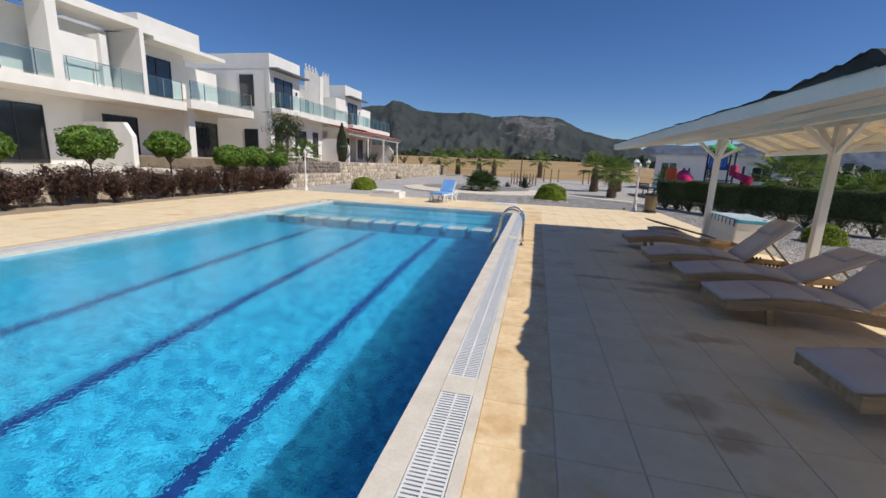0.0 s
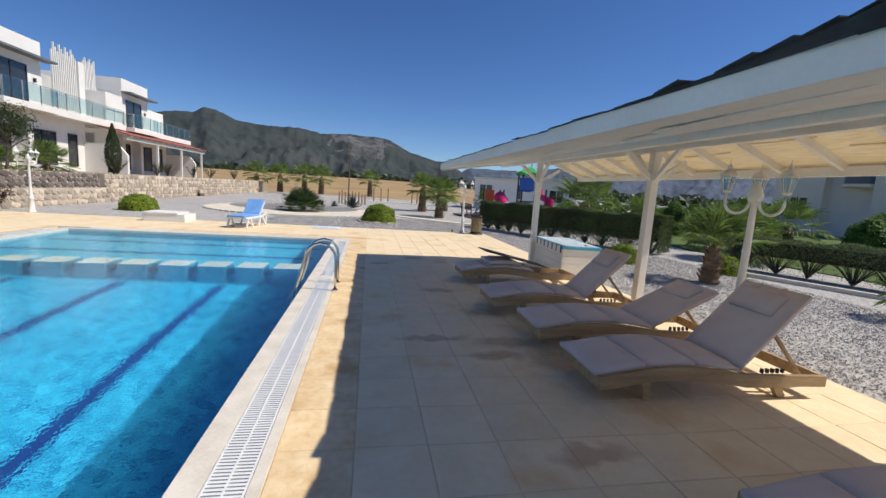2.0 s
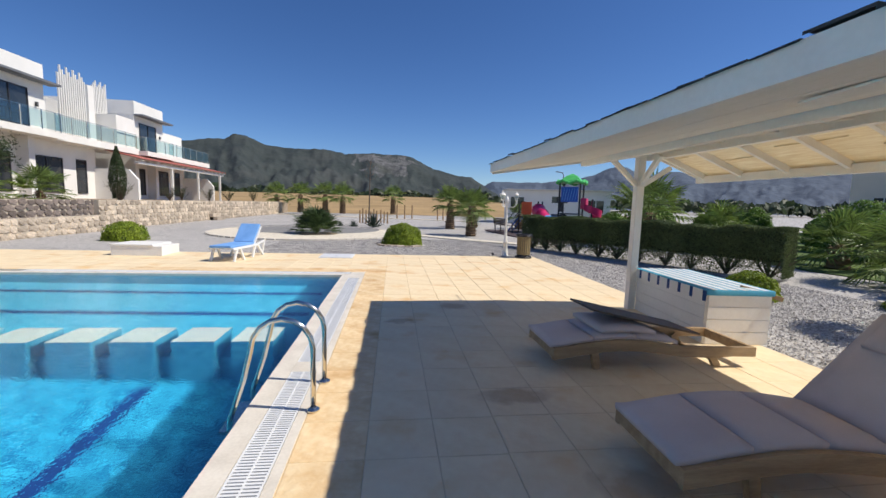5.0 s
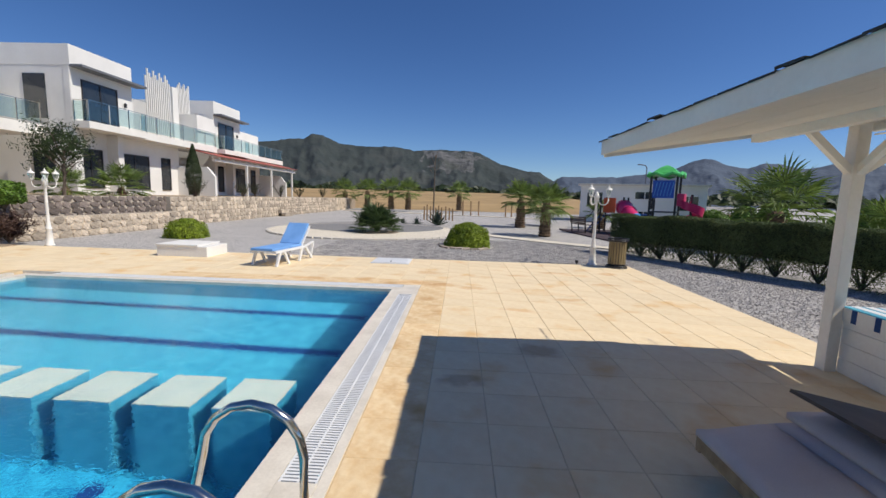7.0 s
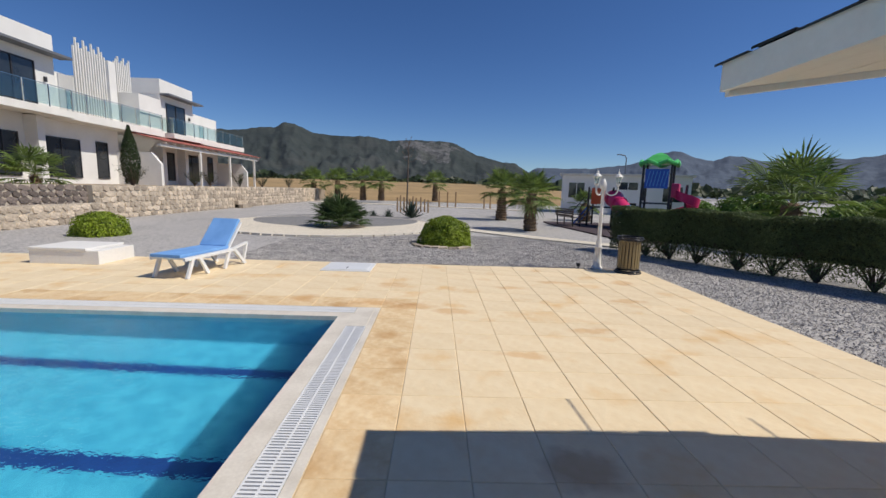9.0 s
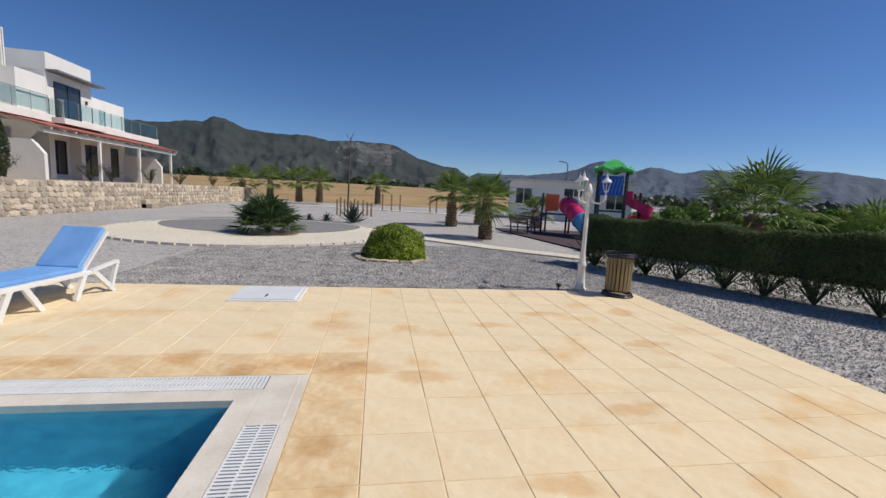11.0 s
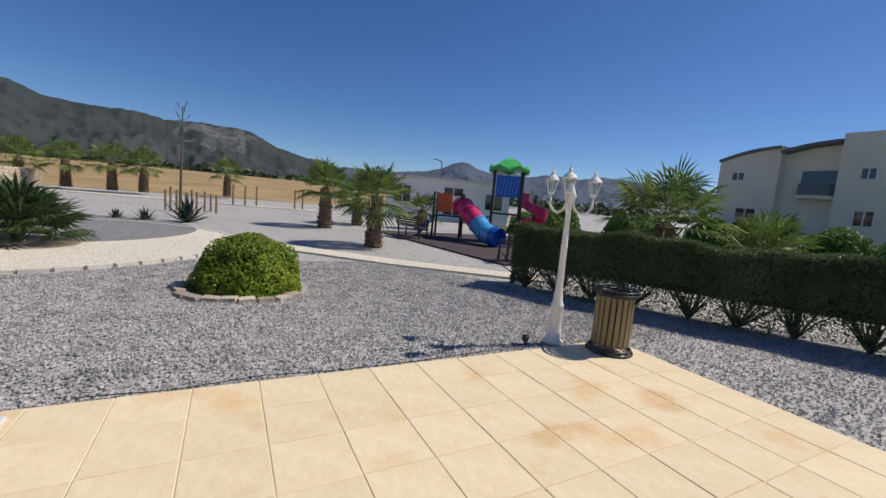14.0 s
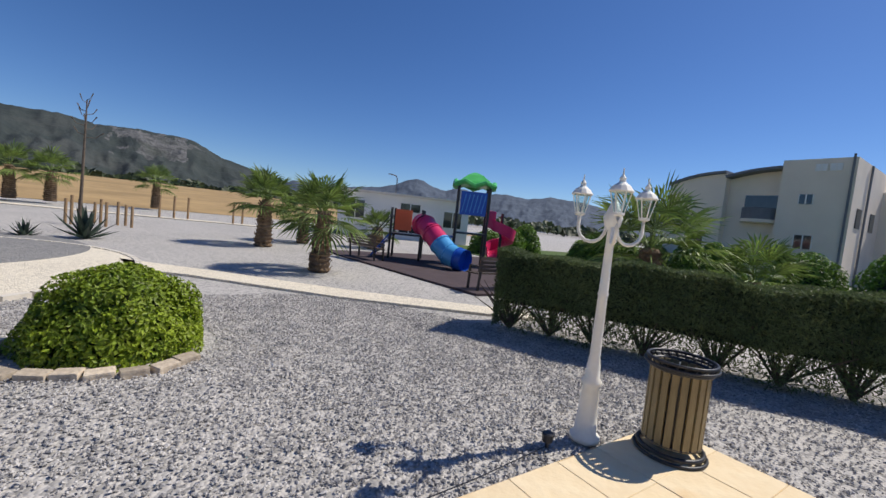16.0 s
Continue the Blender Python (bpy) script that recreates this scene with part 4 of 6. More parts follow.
def dome_bush(x, y, r, hgt, leafm, label, seed, z=-0.05, n=5000, size=0.035):
    t = thing("clipped_bush", pose(x, y, z), label, "bush", "clipped round bushes")
    p, v = sphere_points(n, r, seed, hgt / r, low=-0.02)
    leaves("foliage", p, v, size, leafm, t, seed)
    # solid filler in the dark leaf colour, inside the leaf shell
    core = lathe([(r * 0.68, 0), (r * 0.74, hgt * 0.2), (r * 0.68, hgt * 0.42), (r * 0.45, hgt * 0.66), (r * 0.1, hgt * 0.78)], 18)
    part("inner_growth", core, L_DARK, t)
    return t


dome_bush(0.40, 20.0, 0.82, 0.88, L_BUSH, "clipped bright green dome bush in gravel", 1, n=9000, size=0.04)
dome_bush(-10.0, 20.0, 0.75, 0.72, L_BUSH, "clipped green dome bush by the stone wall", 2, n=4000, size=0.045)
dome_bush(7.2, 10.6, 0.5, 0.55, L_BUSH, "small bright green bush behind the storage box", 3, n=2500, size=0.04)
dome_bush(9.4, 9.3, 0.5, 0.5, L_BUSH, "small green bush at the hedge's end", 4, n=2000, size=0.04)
ring = thing("stone_edging", pose(0.38, 20.0, -0.05), "rough pale stones set round the bush", "stone edging")
for k in range(11):
    a = radians(170 + 14 * k)
    s = part("stone", B((-0.07, 0.07, -0.11, 0.11, 0, 0.09)), M_STONE, ring, bevel=0.02)
    s.matrix_local = pose((0.98 + 0.05 * math.sin(5 * k)) * math.cos(a), (0.98 + 0.05 * math.sin(5 * k)) * math.sin(a), -0.02, random.uniform(-6, 6), random.uniform(-6, 6), math.degrees(a) + random.uniform(-12, 12))


def hedge(name, a, b, width, hgt, label, seed, n=26000, bare=True):
    a, b = Vector((*a, 0)), Vector((*b, 0))
    d = (b - a)
    ln = d.length
    u = d / ln
    w = Vector((-u.y, u.x, 0))
    if width < 0:
        w, width = -w, -width
    t = thing(name, pose(a.x, a.y, -0.05), label, "hedge", "hedges")
    g = np.random.default_rng(seed)
    s = g.random(n) * ln
    face = g.random(n)
    q = g.random(n)
    h0 = 0.06 if bare else 0.03
    zz = h0 + (hgt - h0) * g.random(n) ** 0.75
    gap = np.sin(s * 4.1 + seed) * np.sin(s * 1.7) * 0.5 + 0.5
    zz = np.where((zz < 0.55) & (g.random(n) > 0.42 + 0.5 * gap), zz + 0.5, zz)
    depth = np.where(face < 0.34, g.normal(0, 0.03, n), np.where(face < 0.5, width + g.normal(0, 0.03, n), q * width))
    top = face >= 0.5
    zz = np.where(top, hgt - np.abs(g.normal(0, 0.05, n)), np.minimum(zz, hgt))
    depth = depth + 0.06 * np.sin(s * 3.0 + seed) + np.where(zz < 0.6, 0.1, 0)
    ends = g.random(n) < 0.06
    s = np.where(ends, np.where(g.random(n) < 0.5, 0.02, ln - 0.02), s)
    depth = np.where(ends, q * width, depth)
    zz = np.where(ends, h0 + (hgt - h0) * g.random(n), zz)
    zz = zz + 0.04 * np.sin(s * 2.3) + 0.03 * np.sin(s * 5.9 + 1)
    pos = np.stack([u.x * s + w.x * depth, u.y * s + w.y * depth, zz], 1)
    nr = np.where(top[:, None], (0, 0, 1), np.where((face < 0.34)[:, None], (-w.x, -w.y, 0.3), (w.x, w.y, 0.3)))
    leaves("foliage", pos, nr, 0.036, L_HEDGE, t, seed, slim=0.22)
    # solid dark slab that fills the hedge behind its outer leaves
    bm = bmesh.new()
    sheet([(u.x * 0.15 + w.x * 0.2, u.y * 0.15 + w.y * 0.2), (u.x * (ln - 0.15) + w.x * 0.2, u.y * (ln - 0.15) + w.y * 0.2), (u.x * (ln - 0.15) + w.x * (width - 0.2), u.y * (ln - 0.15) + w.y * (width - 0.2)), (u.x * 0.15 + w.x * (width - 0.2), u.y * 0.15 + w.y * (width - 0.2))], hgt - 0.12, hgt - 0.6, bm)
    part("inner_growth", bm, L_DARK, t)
    r = random.Random(seed)
    k = 0.4
    while k < ln:
        base = u * k + w * (width * 0.45)
        bm = bmesh.new()
        for q2 in range(22):
            tip = base + u * r.uniform(-0.62, 0.62) + w * r.uniform(-0.5, 0.45) + Vector((0, 0, r.uniform(0.55, 0.9)))
            mid = base.lerp(tip, 0.5) + Vector((r.uniform(-0.05, 0.05), r.uniform(-0.05, 0.05), 0.05))
            tube([base, mid, tip], [0.020, 0.011, 0.005], 4, bm)
        part("stem", bm, M_TWIG, t)
        k += r.uniform(0.65, 0.95)
    return t


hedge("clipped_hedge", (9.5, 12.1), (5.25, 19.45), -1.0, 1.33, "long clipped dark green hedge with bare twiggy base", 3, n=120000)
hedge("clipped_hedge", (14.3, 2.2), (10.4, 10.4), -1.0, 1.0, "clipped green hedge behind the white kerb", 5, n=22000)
for i, (x, y, rr, hh) in enumerate(((13.5, 23.6, 0.75, 1.85), (15.6, 21.3, 0.8, 1.95), (17.6, 21.4, 0.75, 2.0), (17.3, 16.4, 1.25, 2.35), (22.5, 13.5, 1.5, 2.3), (25, 24, 1.2, 1.9), (18.5, 25.5, 1.1, 1.6), (27, 17, 1.6, 2.2), (19.8, 19.2, 1.2, 2.0), (17.6, 11.6, 0.8, 1.75), (19.6, 8.6, 1.1, 1.9))):
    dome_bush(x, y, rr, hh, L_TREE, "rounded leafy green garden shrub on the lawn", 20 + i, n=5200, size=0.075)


def palm(x, y, trunk, crown, label, seed, n=26, z=-0.05, droop=110, leafm=None, lean=0.0, name="fan_palm", r0=0.2):
    t = thing(name, pose(x, y, z, 0, 0, seed * 47), label, "palm tree", "garden palms")
    r = random.Random(seed)
    leafm = leafm or L_PALM
    if trunk > 0:
        pr = []
        k = 0
        zz = 0.0
        while zz < trunk:
            pr.append((r0 * (1.25 - 0.4 * zz / trunk) * (1.12 if k % 2 else 0.93) * r.uniform(0.95, 1.05), zz))
            zz += 0.07
            k += 1
        pr.append((r0 * 0.5, trunk + 0.1))
        part("trunk", lathe(pr, 12), M_BARK, t)
        bm = bmesh.new()
        for q in range(int(trunk * 46)):
            a, h = r.uniform(0, 6.28), r.uniform(0.05, trunk)
            rr = r0 * (1.2 - 0.4 * h / trunk)
            p = Vector((math.cos(a) * rr, math.sin(a) * rr, h))
            beam(p, p + Vector((math.cos(a) * 0.08, math.sin(a) * 0.08, 0.11)), 0.05, 0.015, bm)
        part("leaf_stub", bm, M_BARK, t)["kind"] = "stuff"
    v, f = [], []
    for q in range(n):
        az = q * 2.399 + r.uniform(-0.2, 0.2)
        up = radians(82 - droop * ((q + 0.5) / n) ** 0.9 + r.uniform(-8, 8))
        if trunk <= 0:
            up = radians(80 - 66 * ((q + 0.5) / n) + r.uniform(-8, 8))
        stem = crown * r.uniform(0.42, 0.55)
        fan = crown * r.uniform(0.45, 0.62)
        dirv = Vector((math.cos(az) * math.cos(up), math.sin(az) * math.cos(up), math.sin(up)))
        side = Vector((-math.sin(az), math.cos(az), 0))
        nrm = dirv.cross(side)
        o = Vector((0, 0, max(trunk, 0.05)))
        hub = o + dirv * stem
        i0 = len(v)
        for s in (-1, 1):
            v.append(o + side * 0.018 * s)
            v.append(hub + side * 0.012 * s)
        f.append((i0, i0 + 1, i0 + 3, i0 + 2))
        m = 17
        for k in range(m):
            a = radians(-95 + 190 * k / (m - 1))
            d = (dirv * math.cos(a) + side * math.sin(a)).normalized()
            ln = fan * (0.72 + 0.28 * math.cos(a)) * r.uniform(0.9, 1.08)
            wd = d.cross(nrm).normalized() * (0.024 * fan * 1.5)
            mid = hub + d * ln * 0.6 - Vector((0, 0, 0.03 * ln))
            tip = hub + d * ln - Vector((0, 0, ln * r.uniform(0.12, 0.34)))
            i1 = len(v)
            v += [hub, mid + wd + nrm * 0.01, tip, mid - wd + nrm * 0.01, mid - nrm * 0.012]
            f += [(i1, i1 + 1, i1 + 4), (i1, i1 + 4, i1 + 3), (i1 + 1, i1 + 2, i1 + 4), (i1 + 4, i1 + 2, i1 + 3)]
    raw("crown", v, f, leafm, t)
    return t


palm(4.25, 25.4, 1.55, 1.35, "fan palm with rough brown trunk in gravel", 1, n=34, r0=0.22)
palm(3.95, 31.6, 1.75, 1.5, "fan palm with rough brown trunk in gravel", 2, n=34, r0=0.25)
palm(6.1, 34.0, 1.4, 1.5, "fan palm beside the white building", 3, n=30, r0=0.22)
palm(7.65, 7.95, 0.78, 1.2, "low fan palm with shaggy trunk near the hedge", 4, n=24, r0=0.165, droop=62)
palm(9.1, 5.2, 0.45, 0.62, "small fan palm by the white kerb", 5, n=14, r0=0.10)
palm(11.3, 20.3, 1.5, 2.0, "large fan palm behind the hedge", 6, n=36, r0=0.28)
palm(13.3, 18.6, 0.9, 1.5, "bushy fan palm behind the hedge", 16, n=30, r0=0.25)
palm(14.0, 14.5, 0.7, 1.5, "bushy fan palm behind the hedge", 17, n=30, r0=0.25)
palm(12.2, 11.5, 0.7, 1.5, "bushy fan palm behind the hedge", 18, n=30, r0=0.25)
palm(19.5, 16.2, 1.0, 1.7, "bushy fan palm in the far garden", 19, n=30, r0=0.25)
palm(-3.78, 24.3, 0.0, 1.55, "low wide-spread fan palm without trunk on the cream path", 7, n=46, leafm=L_CYCAS, name="low_fan_palm")
for i, (x, y, hh) in enumerate(((-11.3, 55.5, 2.1), (-8.2, 54.5, 2.2), (-6.2, 55.0, 2.1), (-0.05, 59.5, 2.2), (-14.5, 57, 2.0), (9.4, 33.0, 1.0))):
    palm(x, y, hh, 2.0 if i < 5 else 1.2, "distant fan palm at the garden's edge", 8 + i, n=26, r0=0.3, z=0.15 if i < 5 else -0.05)
palm(-17.0, 25.5, 0.35, 1.5, "low fan palm on the house terrace", 30, n=30, z=1.3, r0=0.15)
palm(-17.3, 22.8, 0.3, 1.2, "low fan palm on the house terrace", 31, n=24, z=1.3, r0=0.15)
tagged(part("planting_bed", sheet(disc(-3.78, 24.3, 1.0, 30), 0.012, 0.05), M_EARTH), "brown earth round the low palm", "planting bed", kind="structure")


def agave(x, y, r, label, seed):
    t = thing("agave", pose(x, y, -0.05), label, "agave", "agaves")
    g = random.Random(seed)
    v, f = [], []
    for q in range(30):
        a, up = q * 2.4, radians(85 - 72 * q / 30)
        d = Vector((math.cos(a) * math.cos(up), math.sin(a) * math.cos(up), math.sin(up)))
        s = Vector((-math.sin(a), math.cos(a), 0))
        ln = r * g.uniform(0.8, 1.1)
        i = len(v)
        v += [s * 0.05 * r, d * ln * 0.45 + s * 0.08 * r, d * ln, d * ln * 0.45 - s * 0.08 * r, -s * 0.05 * r, d * ln * 0.4 - Vector((0, 0, 0.05 * r))]
        f += [(i, i + 1, i + 5), (i + 1, i + 2, i + 5), (i + 2, i + 3, i + 5), (i + 3, i + 4, i + 5), (i + 4, i, i + 5)]
    raw("leaves", v, f, L_AGAVE, t)
    return t


agave(-1.3, 31.3, 1.05, "large spiky grey-green agave in gravel", 1)
agave(-2.6, 31.0, 0.55, "small spiky agave in gravel", 2)
agave(-3.5, 31.3, 0.45, "small spiky agave in gravel", 3)
st = thing("agave_flower_stalk", pose(-1.75, 33.6, -0.05), "tall dry agave flower stalk with small side branches", "flower stalk")
part("stalk", tube([(0, 0, 0), (0.03, 0, 2.2), (0.06, 0.02, 4.6)], [0.06, 0.045, 0.02], 8), M_TWIG, st)
rr = random.Random(9)
for k in range(14):
    h = 3.3 + 0.1 * k
    a = k * 2.4
    ln = 0.5 - 0.025 * k
    part("side_branch", tube([(0.05, 0, h), (0.05 + ln * 0.6 * math.cos(a), ln * 0.6 * math.sin(a), h + 0.05), (0.05 + ln * math.cos(a), ln * math.sin(a), h + 0.25)], [0.012, 0.01, 0.02], 5), M_TWIG, st)
for k in range(9):
    tagged(part("tree_stake", tube([(0, 0, 0), (0, 0, rr.uniform(0.9, 1.25))], 0.055, 8), M_POST), "short round timber stake", "stake", "timber stakes").location = (-2.7 + 0.28 * k, 37.5 + rr.uniform(-1, 1), -0.05)
for k, (x, y) in enumerate(((1.2, 47), (2.0, 47.4), (4.6, 46), (5.2, 46.2), (0.4, 47.1))):
    tagged(part("tree_stake", tube([(0, 0, 0), (0, 0, 1.5)], 0.07, 8), M_POST), "round timber stake at the field's edge", "stake", "timber stakes").location = (x, y, -0.05)


# ---- playground ----
def playground():
    t = thing("play_tower", pose(10.85, 27.5, 0, 0, 0, -35), "children's play tower with green roof, tube and spiral slides", "play equipment")
    for x in (-0.6, 0.6):
        for y in (-0.6, 0.6):
            part("post", tube([(x, y, 0), (x, y, 3.2)], 0.055, 10), M_FRAME, t)
    for x in (-3.1, -1.9):
        for y in (-0.5, 0.5):
            part("post", tube([(x, y, 0), (x, y, 2.0)], 0.05, 10), M_FRAME, t)
    part("platform", B((-0.65, 0.65, -0.65, 0.65, 1.25, 1.32)), M_FRAME, t)
    part("platform", B((-3.15, -1.85, -0.55, 0.55, 0.95, 1.02)), M_FRAME, t)
    part("bridge", B((-1.85, -0.65, -0.45, 0.45, 1.05, 1.12)), M_ROYAL, t)
    roof = part("roof", tube([(0, 0, 3.15), (0, 0, 3.3), (0, 0, 3.58), (0, 0, 3.7)], [1.0, 0.85, 0.42, 0.1], 4), M_GREENP, t, "green scalloped plastic roof")
    roof.rotation_euler = (0, 0, radians(45))
    for a in range(4):
        o = part("roof_scallop", tube([(-0.75, -0.72, 3.13), (-0.4, -0.75, 3.27), (0, -0.78, 3.11), (0.4, -0.75, 3.27), (0.75, -0.72, 3.13)], 0.1, 8), M_GREENP, t)
        o.rotation_euler = (0, 0, radians(90 * a))
    wall = part("panel", B((-0.5, 0.5, -0.64, -0.6, 2.0, 2.9)), M_ROYAL, t, "blue panel with slanted bars")
    for k in range(6):
        part("bar", beam((-0.42 + 0.15 * k, -0.65, 2.1), (-0.3 + 0.15 * k, -0.65, 2.8), 0.03, 0.03), M_CYAN, wall)
    for k in range(7):
        part("rail_bar", beam((-0.6, -0.5 + 0.17 * k, 1.4), (-0.6, -0.5 + 0.17 * k, 2.3), 0.03, 0.03), M_FRAME, t)
    part("panel", B((-2.95, -2.3, -0.54, -0.5, 1.15, 1.95)), M_ORANGE, t, "orange cut-out panel")
    part("panel", B((-3.1, -2.9, 0.46, 0.5, 1.1, 1.9)), M_MAGENTA, t)
    for k in range(4):
        part("stair_step", B((-3.75 + 0.16 * k, -3.55 + 0.16 * k, -0.45, 0.45, 0.2 + 0.2 * k, 0.24 + 0.2 * k)), M_FRAME, t)
    for y in (-0.46, 0.46):
        part("stair_rail", beam((-3.8, y, 0.05), (-3.1, y, 1.0), 0.05, 0.06), M_ROYAL, t)
        part("stair_rail", beam((-3.8, y, 0.8), (-3.1, y, 1.75), 0.04, 0.04), M_FRAME, t)
    # tube slide in coloured rings
    pts = [(-1.9, -0.4, 1.45), (-1.75, -0.85, 1.45), (-1.45, -1.25, 1.2), (-1.1, -1.6, 0.85), (-0.75, -1.9, 0.52), (-0.4, -2.2, 0.4), (-0.15, -2.4, 0.38)]
    cols = [M_MAGENTA, M_MAGENTA, M_MAGENTA, M_CYAN, M_CYAN, M_ROYAL]
    for k in range(6):
        part("tube_slide_ring", tube([pts[k], pts[k + 1]], 0.39, 18, cap=False), cols[k], t, smooth=True)
        part("tube_flange", tube([Vector(pts[k]), Vector(pts[k]).lerp(Vector(pts[k + 1]), 0.12)], 0.42, 18), cols[k], t)
    # open spiral slide
    v, f = [], []
    n = 34
    for i in range(n + 1):
        a = radians(150 + 420 * i / n)
        z = 1.75 - 1.35 * i / n
        for rad_, dz in ((0.06, 0.3), (0.08, 0.0), (0.52, 0.0), (0.60, 0.42), (0.57, 0.41)):
            v.append((1.25 + rad_ * math.cos(a), rad_ * math.sin(a), z + dz))
    for i in range(n):
        for k in range(4):
            a = i * 5 + k
            f.append((a, a + 1, a + 6, a + 5))
    raw("spiral_slide", v, f, M_MAGENTA, t)
    part("slide_pole", tube([(1.25, 0, 0), (1.25, 0, 2.2)], 0.06, 10), M_FRAME, t)
    part("slide_hood", B((0.62, 0.95, -0.4, 0.4, 1.6, 2.25)), M_MAGENTA, t, bevel=0.05)
    return t


playground()


def bench(m, label):
    t = thing("park_bench", m, label, "bench", "playground benches")
    for x in (0.1, 1.5):
        part("leg_frame", beam((x, 0.05, 0.0), (x, 0.0, 0.45), 0.05, 0.05), M_FRAME, t)
        part("leg_frame", beam((x, 0.45, 0.0), (x, 0.42, 0.62), 0.05, 0.05), M_FRAME, t)
        part("leg_frame", beam((x, 0.0, 0.62), (x, 0.42, 0.62), 0.04, 0.04), M_FRAME, t)
        part("leg_frame", beam((x, 0.0, 0.42), (x, 0.0, 0.86), 0.05, 0.05), M_FRAME, t)
    for k in range(4):
        part("seat_slat", B((0, 1.6, 0.05 + 0.1 * k, 0.13 + 0.1 * k, 0.43, 0.46)), M_WOOD_DARK, t)
    for k in range(4):
        part("back_slat", B((0, 1.6, -0.05 - 0.015 * k, -0.02 - 0.015 * k, 0.50 + 0.1 * k, 0.58 + 0.1 * k)), M_WOOD_DARK, t)
    return t


bench(pose(7.2, 22.3, 0), "dark slatted bench on the playground mat")
bench(pose(6.5, 29.2, 0, 0, 0, -75), "dark slatted bench at the gravel's edge")


# ---- houses ----
def window(parent, x, y0, y1, z0, z1, mull=1, face=1):
    """A dark glazed sliding door in a wall that faces +x."""
    w = part("window", B((x - 0.03, x + 0.01, y0, y1, z0, z1)), M_WINDOW, parent, "dark reflecting glazed door")
    b = [(x, x + 0.05, y0, y0 + 0.06, z0, z1), (x, x + 0.05, y1 - 0.06, y1, z0, z1), (x, x + 0.05, y0, y1, z1 - 0.06, z1), (x, x + 0.05, y0, y1, z0, z0 + 0.05)]
    for k in range(mull):
        ym = y0 + (y1 - y0) * (k + 1) / (mull + 1)
        b.append((x, x + 0.045, ym - 0.035, ym + 0.035, z0, z1))
    part("window_frame", B(*b), M_FRAME, w)
    return w


def glass_rail(parent, a, b, z, h=1.1, step=1.25):
    a, b = Vector((*a, z)), Vector((*b, z))
    n = max(1, round((b - a).length / step))
    r = part("balustrade", beam(a + Vector((0, 0, h)), b + Vector((0, 0, h)), 0.05, 0.03), M_STEEL, parent, "glass balustrade with steel rail")
    for k in range(n + 1):
        p = a.lerp(b, k / n)
        part("rail_post", beam(p, p + Vector((0, 0, h)), 0.04, 0.04), M_STEEL, r)
        if k < n:
            q = a.lerp(b, (k + 1) / n)
            d = (q - p) * 0.04
            g = part("glass_pane", beam(p + d + Vector((0, 0, h * 0.52)), q - d + Vector((0, 0, h * 0.52)), 0.012, h * 0.86), M_GLASS, r)
            g.visible_shadow = False
    return r


